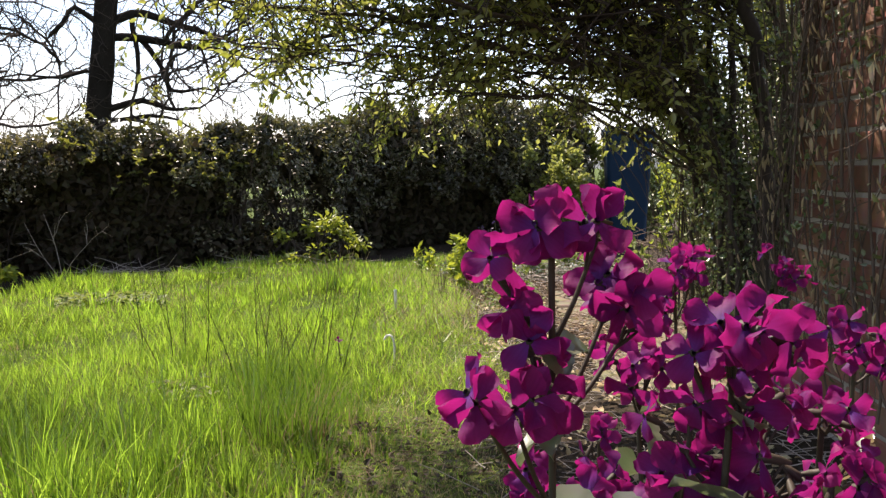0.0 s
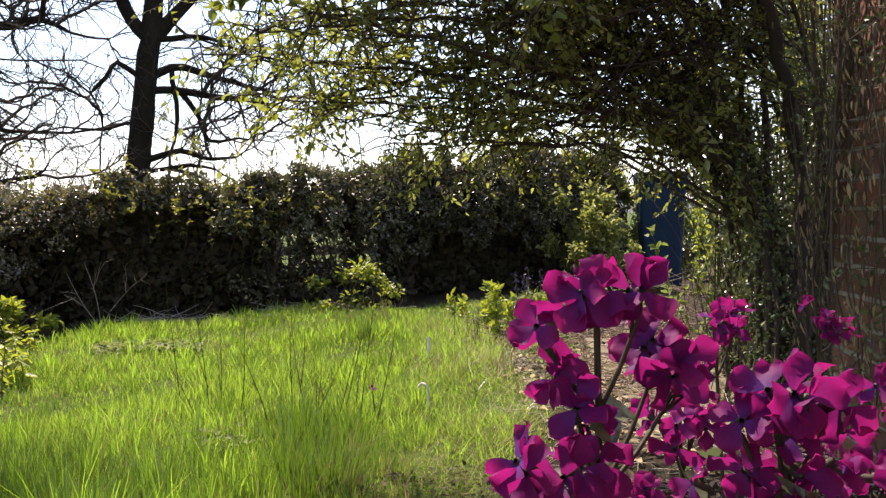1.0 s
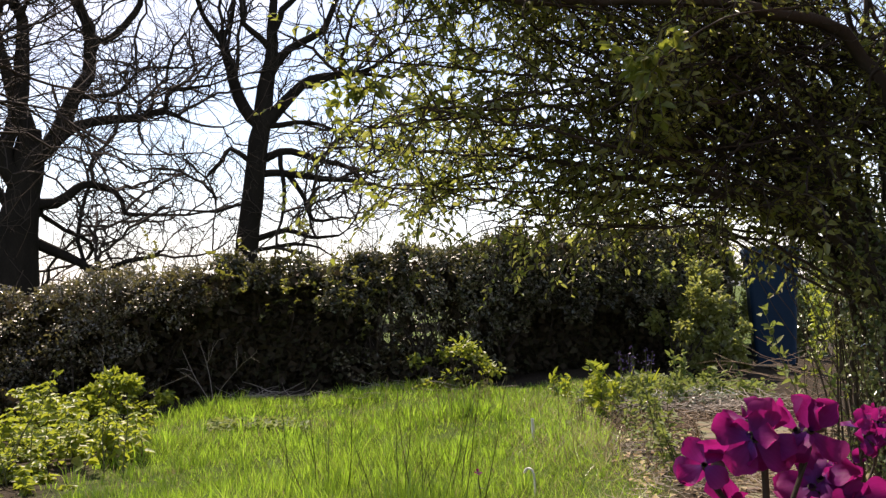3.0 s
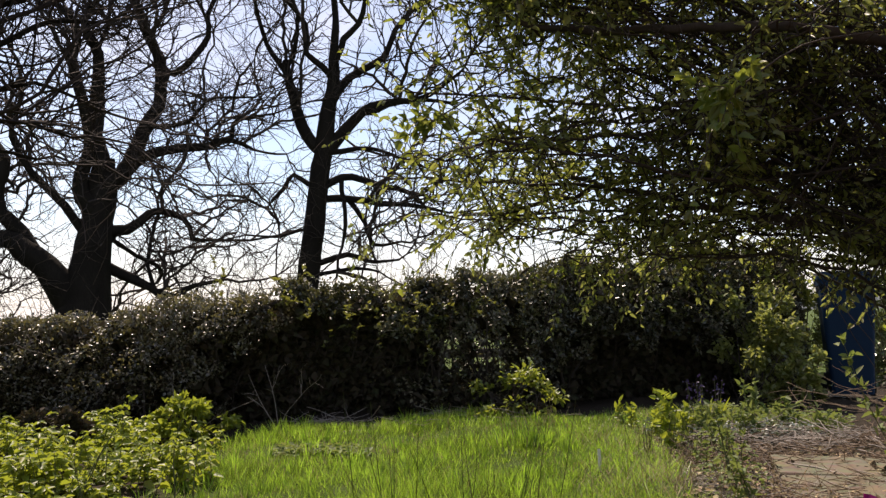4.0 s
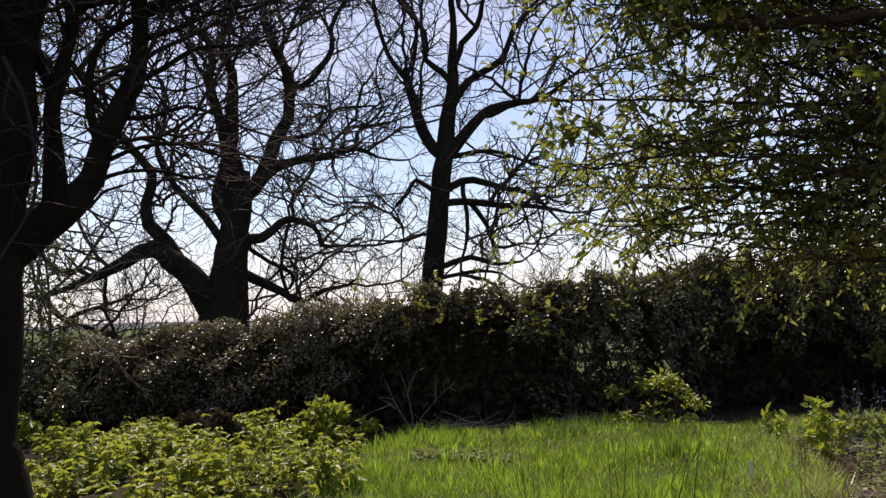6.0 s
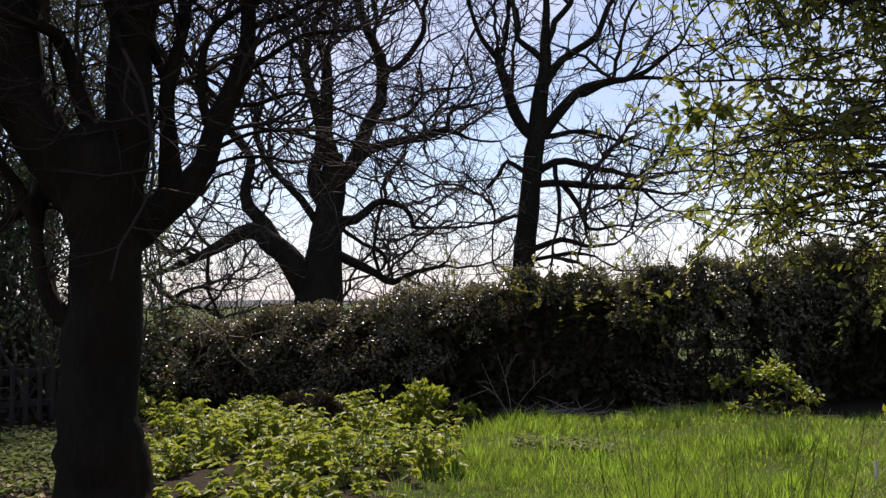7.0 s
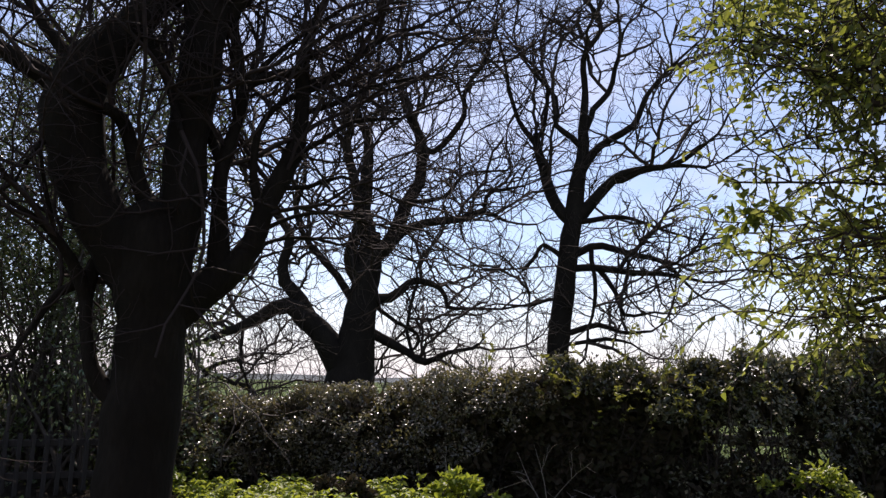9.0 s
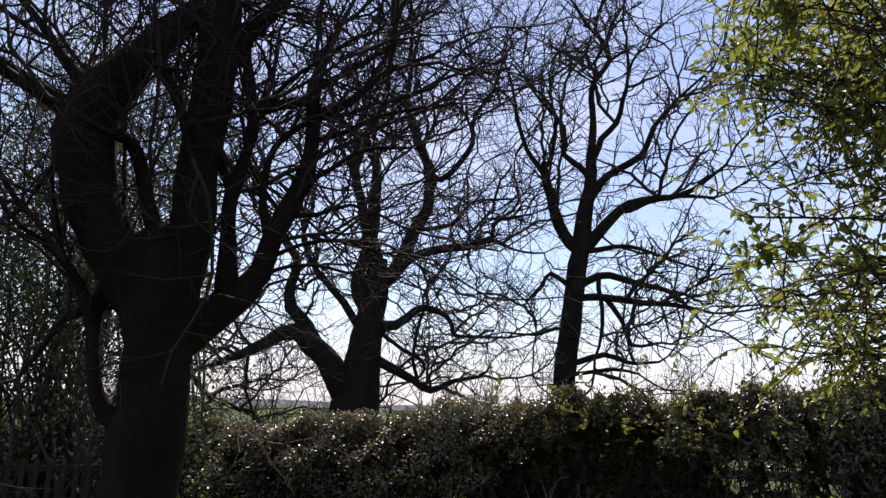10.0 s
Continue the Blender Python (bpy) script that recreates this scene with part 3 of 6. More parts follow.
OAK_BROAD.append(((0.24, 3.1, 0.26), (0.24, 5.1, 0.203), (0.24, 5.8, 0.164), (-0.06, 6.78, 0.125), (-0.27, 7.34, 0.091), (0.22, 8.25, 0.064), (0.3, 9.61, 0.044)))
OAK_BROAD.append(((0.24, 3.1, 0.27), (0.79, 4.24, 0.214), (0.99, 5.07, 0.176), (1.27, 5.86, 0.151), (1.33, 6.58, 0.124), (1.02, 7.28, 0.098), (0.79, 8.44, 0.064), (1.0, 9.82, 0.044)))
OAK_BROAD.append(((0.73, 4.03, 0.16), (1.03, 4.35, 0.134), (1.45, 4.53, 0.121), (2.4, 4.66, 0.102), (2.95, 4.91, 0.075), (3.43, 4.82, 0.034)))
OAK_BROAD.append(((2.92, 4.91, 0.061), (3.15, 5.4, 0.055), (3.98, 5.51, 0.028)))
OAK_BROAD.append(((1.24, 6.14, 0.11), (1.6, 6.48, 0.097), (2.01, 6.62, 0.09), (2.49, 7.23, 0.077), (2.61, 8.12, 0.057), (3.09, 9.37, 0.037)))
OAK_BROAD.append(((1.05, 5.15, 0.068), (1.98, 5.2, 0.054), (2.38, 5.64, 0.048), (3.28, 5.9, 0.028)))
OAK_BROAD.append(((0.2, 2.6, 0.159), (0.72, 2.75, 0.132), (1.17, 3.11, 0.106), (1.56, 3.19, 0.093), (1.93, 2.98, 0.073), (2.13, 2.57, 0.06), (2.71, 2.64, 0.047), (3.39, 2.57, 0.034), (4.06, 2.69, 0.02)))
OAK_BROAD.append(((0.1, 2.15, 0.132), (0.63, 1.72, 0.132), (1.16, 1.47, 0.106), (1.56, 1.23, 0.092), (2.07, 1.43, 0.06), (2.73, 1.53, 0.047), (2.99, 1.71, 0.033), (3.15, 2.06, 0.02)))
OAK_BROAD.append(((0.5, 2.5, 0.066), (1.0, 2.26, 0.053), (1.35, 1.94, 0.053), (1.31, 1.52, 0.04)))
OAK_BROAD.append(((1.39, 1.42, 0.053), (1.28, 2.39, 0.046), (1.39, 3.12, 0.04)))
OAK_BROAD.append(((-2.71, 1.99, 0.047), (-2.51, 1.18, 0.04), (-2.23, -0.17, 0.027)))
OAK_BROAD.append(((-0.05, 2.5, 0.12), (-1.17, 3.81, 0.08), (-1.48, 4.6, 0.067), (-1.28, 5.58, 0.055), (-1.6, 6.54, 0.035)))
OAK_BROAD.append(((-4.23, 1.80, 0.089), (-3.64, 1.30, 0.089), (-3.25, 0.95, 0.076), (-2.87, 0.74, 0.064), (-2.36, 0.53, 0.038)))
OAK_BROAD.append(((-3.21, 0.93, 0.051), (-3.54, 0.61, 0.051), (-3.77, 0.17, 0.038)))
OAK_BROAD.append(((-3.34, 1.03, 0.051), (-2.95, 1.16, 0.038), (-2.45, 1.09, 0.026)))
NEAR_TREE = []
NEAR_TREE.append(((0.03, -0.1, 0.23), (0.01, 0.09, 0.202), (-0.01, 0.46, 0.158), (-0.01, 0.66, 0.162), (0.01, 0.82, 0.149), (0.02, 0.99, 0.146), (0.02, 1.19, 0.164), (0.00, 1.36, 0.160), (-0.02, 1.50, 0.097), (-0.02, 1.58, 0.029)))
NEAR_TREE.append(((0.02, 1.0, 0.135), (-0.04, 1.24, 0.139), (-0.20, 1.44, 0.119), (-0.31, 1.60, 0.118), (-0.35, 1.76, 0.123), (-0.37, 1.91, 0.129), (-0.34, 2.05, 0.118), (-0.26, 2.18, 0.102), (-0.19, 2.31, 0.084), (-0.09, 2.46, 0.073), (0.04, 2.60, 0.064), (0.18, 2.91, 0.050), (0.34, 3.47, 0.025)))
NEAR_TREE.append(((-0.39, 1.96, 0.072), (-0.49, 2.05, 0.045), (-0.58, 2.09, 0.040), (-0.65, 2.13, 0.037), (-0.81, 2.22, 0.030), (-0.98, 2.34, 0.018)))
NEAR_TREE.append(((-0.38, 2.11, 0.048), (-0.46, 2.21, 0.031), (-0.52, 2.28, 0.026), (-0.59, 2.38, 0.021), (-0.76, 2.56, 0.014)))
NEAR_TREE.append(((0.03, 1.0, 0.135), (0.05, 1.24, 0.126), (0.10, 1.53, 0.094), (0.09, 1.77, 0.095), (0.09, 1.95, 0.090), (0.11, 2.16, 0.094), (0.12, 2.35, 0.095), (0.13, 2.64, 0.088), (0.12, 3.01, 0.066), (0.19, 3.67, 0.030)))
NEAR_TREE.append(((0.17, 2.32, 0.062), (0.28, 2.57, 0.050), (0.43, 2.79, 0.040), (0.60, 3.14, 0.025)))
NEAR_TREE.append(((0.10, 1.03, 0.121), (0.27, 1.24, 0.077), (0.40, 1.39, 0.058), (0.44, 1.54, 0.049), (0.49, 1.68, 0.049), (0.56, 1.84, 0.050), (0.59, 1.99, 0.037), (0.59, 2.18, 0.035), (0.59, 2.34, 0.032), (0.66, 2.61, 0.019)))
NEAR_TREE.append(((0.59, 2.28, 0.027), (0.44, 2.21, 0.026), (0.32, 2.13, 0.023), (0.31, 2.00, 0.013)))
NEAR_TREE.append(((0.59, 2.17, 0.027), (0.76, 2.28, 0.022), (0.95, 2.48, 0.017), (1.19, 2.62, 0.009)))
NEAR_TREE.append(((0.22, 1.30, 0.064), (0.25, 1.55, 0.035), (0.25, 1.75, 0.033), (0.29, 1.92, 0.026), (0.32, 2.09, 0.028), (0.29, 2.27, 0.026), (0.26, 2.46, 0.023), (0.32, 2.64, 0.016)))
NEAR_TREE.append(((-0.05, 1.44, 0.036), (-0.09, 1.64, 0.032), (-0.14, 1.83, 0.029), (-0.19, 1.92, 0.029), (-0.26, 1.95, 0.027)))
NEAR_TREE.append(((-0.04, 0.66, 0.066), (-0.17, 0.77, 0.042), (-0.23, 0.93, 0.028), (-0.25, 1.12, 0.028), (-0.23, 1.27, 0.033), (-0.15, 1.39, 0.033)))
NEAR_TREE.append(((-0.24, 1.15, 0.028), (-0.32, 1.28, 0.023), (-0.43, 1.41, 0.016), (-0.57, 1.50, 0.009)))
NEAR_TREE.append(((-0.08, 2.34, 0.030), (-0.03, 2.16, 0.023), (0.02, 2.02, 0.020), (0.06, 1.89, 0.012)))
NEAR_TREE.append(((0.25, 1.75, 0.023), (0.19, 1.90, 0.023), (0.15, 2.04, 0.018)))
NEAR_TREE.append(((0.45, 1.54, 0.026), (0.39, 1.70, 0.020), (0.40, 1.94, 0.018), (0.50, 2.09, 0.016), (0.68, 2.20, 0.011)))
NEAR_TREE.append(((-0.25, 1.19, 0.026), (-0.36, 1.14, 0.018), (-0.43, 1.02, 0.014), (-0.50, 0.89, 0.009)))
NEAR_TREE.append(((0.59, 2.06, 0.015), (0.74, 2.12, 0.013), (0.93, 2.24, 0.009), (1.16, 2.33, 0.007)))
NEAR_TREE.append(((0.56, 1.82, 0.017), (0.69, 1.93, 0.013), (0.85, 2.05, 0.011), (1.08, 2.10, 0.007)))
NEAR_TREE.append(((0.49, 1.67, 0.014), (0.64, 1.70, 0.011), (0.80, 1.77, 0.009), (0.97, 1.73, 0.007)))
NEAR_TREE.append(((0.43, 1.50, 0.014), (0.60, 1.56, 0.010), (0.78, 1.59, 0.009), (0.95, 1.55, 0.006)))
NEAR_TREE.append(((0.59, 2.33, 0.017), (0.75, 2.44, 0.013), (0.95, 2.62, 0.011)))
NEAR_TREE.append(((0.33, 2.14, 0.017), (0.46, 2.33, 0.013), (0.61, 2.47, 0.011), (0.77, 2.62, 0.009)))
NEAR_TREE.append(((0.31, 1.30, 0.014), (0.47, 1.42, 0.010), (0.65, 1.46, 0.008), (0.81, 1.44, 0.006)))
NEAR_TREE.append(((-0.39, 1.83, 0.013), (-0.49, 1.75, 0.011), (-0.56, 1.59, 0.009), (-0.67, 1.49, 0.005)))
NEAR_TREE.append(((-0.25, 1.17, 0.013), (-0.37, 1.35, 0.011), (-0.45, 1.58, 0.009), (-0.49, 1.77, 0.006)))
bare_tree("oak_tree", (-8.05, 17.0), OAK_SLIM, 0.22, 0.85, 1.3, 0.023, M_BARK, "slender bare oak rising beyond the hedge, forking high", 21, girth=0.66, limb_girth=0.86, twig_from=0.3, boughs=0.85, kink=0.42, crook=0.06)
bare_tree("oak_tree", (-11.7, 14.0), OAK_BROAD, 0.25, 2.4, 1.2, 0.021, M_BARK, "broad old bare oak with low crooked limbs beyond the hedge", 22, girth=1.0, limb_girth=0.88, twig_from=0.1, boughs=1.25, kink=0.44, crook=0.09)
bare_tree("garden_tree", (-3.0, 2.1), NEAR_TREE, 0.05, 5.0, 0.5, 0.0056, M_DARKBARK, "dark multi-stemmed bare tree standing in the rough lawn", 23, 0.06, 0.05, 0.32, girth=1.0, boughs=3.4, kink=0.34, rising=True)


def build_far_woods():
    global rng
    rng = np.random.default_rng(31)
    for k in range(34):
        x = -60 + k * 2.0 + rng.normal(0, 0.6)
        y = 34 + rng.normal(0, 3) - 0.1 * x
        h = rng.uniform(3.2, 6.4)
        if -42 < x < -34:
            continue
        t = Tubes()
        z0 = float(ground_z(x, y)) - 0.1
        for _ in range(4):
            pts, d = wander((rng.normal(0, 0.25), rng.normal(0, 0.25), 0), (rng.normal(0, 0.3), rng.normal(0, 0.3), 1), h * rng.uniform(0.7, 1.0), 0.16, 0.05, 7)
            t.add(pts, np.linspace(0.045, 0.012, 8), 4)
            for q in pts[2:]:
                for _ in range(3):
                    twigs_from(t, q, rng.normal(0, 0.7, 3) + np.array([0, 0, 0.6]), h * 0.22, 0.012, 1, 0.08)
        tree = thing("hedgerow_tree", (x, y, z0), "small bare hedgerow tree far across the field", "tree", "distant hedgerow trees")
        part("crown", t.mesh("hedgerow_tree_branches"), M_STEM, tree)


build_far_woods()


# ---- the hedge ----
def build_hedge(name, x0, x1, count, mat, label, seed, hollow, thin, leaf):
    """A clipped hedge along the boundary: a leafy shell round stems; hollow: (x0, x1, top) where the front is open and dark, thin: (x0, x1, z0, z1, how much) a see-through place."""
    global rng
    rng = np.random.default_rng(seed)
    hedge = thing(name, ((x0 + x1) / 2, float(hedge_y((x0 + x1) / 2)), 0), label, "hedge")
    org = np.array(hedge.location)
    x = rng.uniform(x0, x1, count)
    yc, top = np.interp(x, HEDGE[:, 0], HEDGE[:, 1]), np.interp(x, HEDGE[:, 0], HEDGE[:, 2])
    top = top + 0.035 * np.sin(7 * x) + 0.03 * np.sin(17 * x + 1) + 0.02 * np.sin(41 * x)
    half = 0.42 + 0.05 * np.sin(5 * x + 0.4) + 0.04 * np.sin(13 * x)
    # across: -1 front, +1 back; denser at the shell and the top
    a = np.sign(rng.uniform(-1, 1, count)) * rng.uniform(0, 1, count) ** 0.55
    h = rng.uniform(0, 1, count) ** 0.8
    crown = rng.uniform(0, 1, count) < 0.22
    h = np.where(crown, 1 - np.abs(rng.normal(0, 0.06, count)), h)
    sprig = (np.sin(31 * x + 5 * np.sin(3 * x)) > 0.2) & (rng.uniform(0, 1, count) < 0.05)
    h = np.where(sprig, 1 + rng.uniform(0, 0.08, count), h + np.abs(rng.normal(0, 0.03, count)) * (rng.uniform(0, 1, count) < 0.12))
    bulge = np.interp(h, [0, 0.2, 0.45, 0.75, 0.92, 1.0], [0.95, 1.15, 1.15, 0.88, 0.6, 0.35])
    lumps = 0.11 * np.sin(6.5 * x + 2 * np.sin(5 * h)) * np.sin(7 * h + 1.5 * np.sin(3 * x)) + 0.035 * np.sin(15 * x + 4 * h) * np.sin(14 * h)
    y = yc + a * half * bulge + np.sign(a) * lumps + rng.normal(0, 0.03, count)
    z = 0.04 + h * (top - 0.04) + ground_z(x, y) * 0
    keep = rng.uniform(0, 1, count) < np.clip(0.6 + 1.2 * h, 0, 1)
    lump = np.sin(9 * x + 3 * z * 5) * np.sin(11 * z + 4 * x) + 0.6 * np.sin(23 * x + 9 * y)
    keep &= lump > -0.85
    for hx0, hx1, hz in hollow:
        edge = hz + 0.09 * np.sin(14 * x) + 0.05 * np.sin(37 * x)
        keep &= ~((x > hx0 + 0.1 * np.sin(20 * z)) & (x < hx1 + 0.1 * np.sin(17 * z)) & (z < edge) & (a < 0.55))
    for tx0, tx1, tz0, tz1, much in thin:
        keep &= ~((x > tx0) & (x < tx1) & (z > tz0) & (z < tz1) & (rng.uniform(0, 1, count) < much))
    P = np.stack([x, y, z], 1)[keep] - org
    n = len(P)
    out = np.stack([0.4 * a[keep] * 0, a[keep], 0.5 + 0 * a[keep]], 1)
    axis = rand_dirs(n) + 0.5 * out
    # leaves lie the same way within a tuft
    xs, zs = P[:, 0], P[:, 2]
    tuft = np.clip(0.5 + np.sin(8.3 * xs + 3 * np.sin(5 * zs)) * np.sin(12 * zs + 2 * np.sin(6 * xs)) + 0.5 * np.sin(31 * xs + 13 * zs), 0, 1)[:, None]
    wild = np.where(rng.uniform(0, 1, (n, 1)) < 0.35, 0.45, 1.35 - 0.6 * tuft)
    normal = unit(rand_dirs(n) * wild + np.array([0.18, -0.36, 0.88]))
    L = rng.uniform(0.6, 1.25, n) * leaf
    part("foliage", leaves_mesh(name + "_foliage", P, axis, normal, L, L * rng.uniform(0.45, 0.65, n)), mat, hedge, kind="stuff")
    # dark leaves fill the core, blocking light and deepening the shade
    m = int((x1 - x0) * 5200)
    x = rng.uniform(x0, x1, m)
    a = rng.uniform(-0.62, 0.8, m)
    z = rng.uniform(0.01, 1, m) ** 1.5 * (np.interp(x, HEDGE[:, 0], HEDGE[:, 2]) - 0.09)
    keep = np.ones(m, bool)
    for hx0, hx1, hz in hollow:
        keep &= ~((x > hx0) & (x < hx1) & (z < hz) & (a < 0.1))
    for tx0, tx1, tz0, tz1, much in thin:
        keep &= ~((x > tx0) & (x < tx1) & (z > tz0) & (z < tz1) & (rng.uniform(0, 1, m) < much))
    P = np.stack([x, np.interp(x, HEDGE[:, 0], HEDGE[:, 1]) + a * 0.42, z], 1)[keep]
    # dark leaves packed thick behind each hollow to blacken its shade
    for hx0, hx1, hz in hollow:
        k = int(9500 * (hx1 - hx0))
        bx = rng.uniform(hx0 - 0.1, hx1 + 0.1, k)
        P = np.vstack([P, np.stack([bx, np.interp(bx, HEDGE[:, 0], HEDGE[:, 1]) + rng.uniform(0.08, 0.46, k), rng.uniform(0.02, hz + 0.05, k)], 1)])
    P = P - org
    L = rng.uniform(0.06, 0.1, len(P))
    part("inner_foliage", leaves_mesh(name + "_inner", P, rand_dirs(len(P)), rand_dirs(len(P)), L, L * 0.75), M_INNER, hedge, "dark leaves filling the hedge to deepen its inner shade", kind="stuff")
    t = Tubes()
    for _ in range(int((x1 - x0) * 26)):
        sx = rng.uniform(x0, x1)
        sy = float(hedge_y(sx)) + rng.normal(0, 0.2)
        if any(hx0 < sx < hx1 for hx0, hx1, _ in hollow):
            sy = float(hedge_y(sx)) + rng.uniform(0.2, 0.42)
        hh = float(np.interp(sx, HEDGE[:, 0], HEDGE[:, 2]))
        pts, _ = wander(np.array([sx, sy, -0.05]) - org, (rng.normal(0, 0.2), rng.normal(0, 0.2), 1), hh * rng.uniform(0.7, 1.05), 0.14, 0.05, 8)
        t.add(pts, np.linspace(rng.uniform(0.006, 0.016), 0.003, 9), 5)
        for q in pts[2:]:
            w, _ = wander(q, rng.normal(0, 0.8, 3) + np.array([0, -0.2, 0.4]), rng.uniform(0.15, 0.42), 0.25, 0.05, 4)
            t.add(w, np.linspace(0.004, 0.0015, 5), 3)
    part("framework", t.mesh(name + "_stems"), M_INNERSTEM, hedge, "brown woody stems inside the hedge", kind="stuff")
    return hedge


build_hedge("hedge", -9.2, -2.55, 165000, M_HEDGE_BROWN, "brownish clipped garden hedge of small glossy leaves", 41, [(-3.0, -2.4, 0.6)], [], 0.029)
build_hedge("hedge", -2.62, 1.17, 100000, M_HEDGE, "dark green clipped garden hedge, thin enough to see the field", 42,
            [(-2.75, -1.9, 0.8), (-0.7, 0.7, 0.5)], [(-2.0, -0.95, 0.1, 0.6, 0.6), (-1.92, -1.6, 0.28, 0.52, 0.95), (-1.45, -1.25, 0.3, 0.52, 0.9), (-1.1, -0.98, 0.25, 0.45, 0.9)], 0.036)


def sprays(name, spots, mat, label, seed, leaf, per, size):
    """Bright young shoots standing out of the hedge, a thing for each spray."""
    global rng
    rng = np.random.default_rng(seed)
    for sx, off, sz in spots:
        sy = float(hedge_y(sx)) + off
        spray = thing(name, (sx, sy, sz), label, "shoots", "young shoots in the hedge")
        t, P, A = Tubes(), [], []
        for _ in range(per):
            st = rng.normal(0, size, 3) * np.array([1.4, 0.5, 1.0])
            pts, d = wander(st, (rng.normal(0, 0.6), -0.6, 0.5), rng.uniform(0.08, 0.2), 0.2, 0.0, 4)
            t.add(pts, np.linspace(0.002, 0.001, 5), 3)
            for q in pts[1:]:
                for _ in range(3):
                    P.append(q)
                    A.append(d + rng.normal(0, 0.8, 3))
        n = len(P)
        L = rng.uniform(0.6, 1.2, n) * leaf
        part("twig", t.mesh("spray_twigs"), M_STEM, spray, kind="stuff")
        part("leaves", leaves_mesh("spray_leaves", P, A, rand_dirs(n, 1.0), L, L * 0.6, broad=True), mat, spray)


sprays("hedge_shoots", [(-2.3, -0.42, 0.72), (-2.05, -0.45, 0.62), (-1.8, -0.42, 0.74), (-2.55, -0.3, 0.92), (-1.5, -0.4, 0.7), (-1.65, -0.45, 0.6), (-1.92, -0.46, 0.8), (-1.3, -0.42, 0.8), (-1.75, -0.4, 0.9), (-2.2, -0.1, 1.05), (-3.0, -0.1, 0.98), (0.1, -0.45, 0.7), (0.5, -0.4, 0.8)],
       M_HEDGE_YOUNG, "yellow-green young leaves sprouting from the hedge", 51, 0.036, 6, 0.1)


# ---- the overhanging shrub beside the house ----
def build_shrub():
    global rng
    rng = np.random.default_rng(61)
    base = np.array([0.99, 2.62, 0.0])
    shrub = thing("overhanging_shrub", base, "tall leafy shrub arching over the lawn from many stems", "shrub")
    tw, P, A = Tubes(), [], []
    ends = [(-0.7, 2.1, 1.12), (-0.55, 1.9, 1.3), (-0.62, 2.0, 1.7), (-0.5, 2.3, 1.02), (-0.3, 2.5, 1.0), (0.0, 2.4, 0.98), (0.12, 1.7, 1.2), (-0.1, 1.7, 1.5), (-0.35, 1.8, 1.95), (-0.2, 1.6, 1.8)]
    for _ in range(64):
        ends.append((rng.uniform(-0.72, 0.5), rng.uniform(1.7, 2.9), 1.0 + 1.15 * rng.uniform(0, 1) ** 1.2))
    for _ in range(22):
        ends.append((rng.uniform(-0.5, 0.55), rng.uniform(2.0, 2.8), rng.uniform(0.86, 1.06)))
    for _ in range(26):
        ends.append((rng.uniform(-0.75, -0.1), rng.uniform(1.6, 2.5), rng.uniform(1.3, 2.3)))
    for _ in range(8):
        ends.append((rng.uniform(-0.35, 0.1), rng.uniform(1.9, 2.4), rng.uniform(1.08, 1.22)))
    for _ in range(12):
        ends.append((rng.uniform(0.2, 0.9), rng.uniform(1.9, 3.0), rng.uniform(1.2, 2.1)))
    ends += [(-0.45, 2.2, 0.98), (-0.2, 2.3, 0.94), (0.05, 2.2, 0.95), (-0.32, 2.1, 0.93)]
    lines = []
    for way, r0 in ((((1.0, 2.55, 0.0), (0.95, 2.45, 0.8), (0.75, 2.25, 1.3), (0.4, 2.05, 1.4), (-0.05, 2.0, 1.43), (-0.3, 1.95, 1.46)), 0.024),
                    (((0.95, 2.6, 0.0), (0.9, 2.6, 0.55), (0.72, 2.5, 0.86), (0.45, 2.42, 0.96), (0.15, 2.3, 1.02), (-0.2, 2.2, 1.1)), 0.02),
                    (((1.02, 2.7, 0.0), (0.93, 2.65, 0.7), (0.7, 2.55, 1.05), (0.35, 2.45, 1.12), (-0.1, 2.35, 1.1), (-0.45, 2.3, 1.02)), 0.018)):
        line = curve_through(np.hstack([np.array(way), np.linspace(r0, r0 * 0.3, 6)[:, None]]), 0.05)
        line[1:, :3] += rng.normal(0, 0.006, (len(line) - 1, 3))
        t = Tubes()
        t.add(line[:, :3] - base, line[:, 3], 8)
        part("bough", t.mesh("shrub_bough"), M_INNERSTEM, shrub, smooth=True)
    for e in ends:
        e = np.array(e)
        if len(lines) < 14:
            # a stem of its own from the ground
            s = base + np.array([rng.normal(0, 0.07), rng.normal(0, 0.12), 0])
            mid = s + (e - s) * rng.uniform(0.12, 0.42) + rng.normal(0, 0.06, 3)
            mid[2] = max(e[2] * rng.uniform(0.75, 0.98), 0.9) + rng.uniform(0, 0.16)
            q1 = s * 0.9 + mid * 0.1 + np.array([rng.normal(0, 0.025), rng.normal(0, 0.03), 0])
            q1[2] = mid[2] * rng.uniform(0.45, 0.65)
            r0 = rng.uniform(0.006, 0.012)
            way = np.array([s, q1, mid, (mid + e) / 2 + rng.normal(0, 0.05, 3), e])
            line = curve_through(np.hstack([way, np.array([[r0], [r0 * 0.9], [r0 * 0.65], [r0 * 0.45], [0.0025]])]), 0.055)
            first = 0.42
        else:
            # a side branch
            old = lines[int(rng.integers(14))]
            p = old[int(len(old) * rng.uniform(0.38, 0.62))]
            mid = (p[:3] + e) / 2 + np.array([rng.normal(0, 0.08), rng.normal(0, 0.08), rng.uniform(0, 0.2)])
            line = curve_through(np.hstack([np.array([p[:3], mid, e]), np.array([[p[3] * 0.75], [p[3] * 0.5], [0.002]])]), 0.055)
            first = 0.15
        lines.append(line)
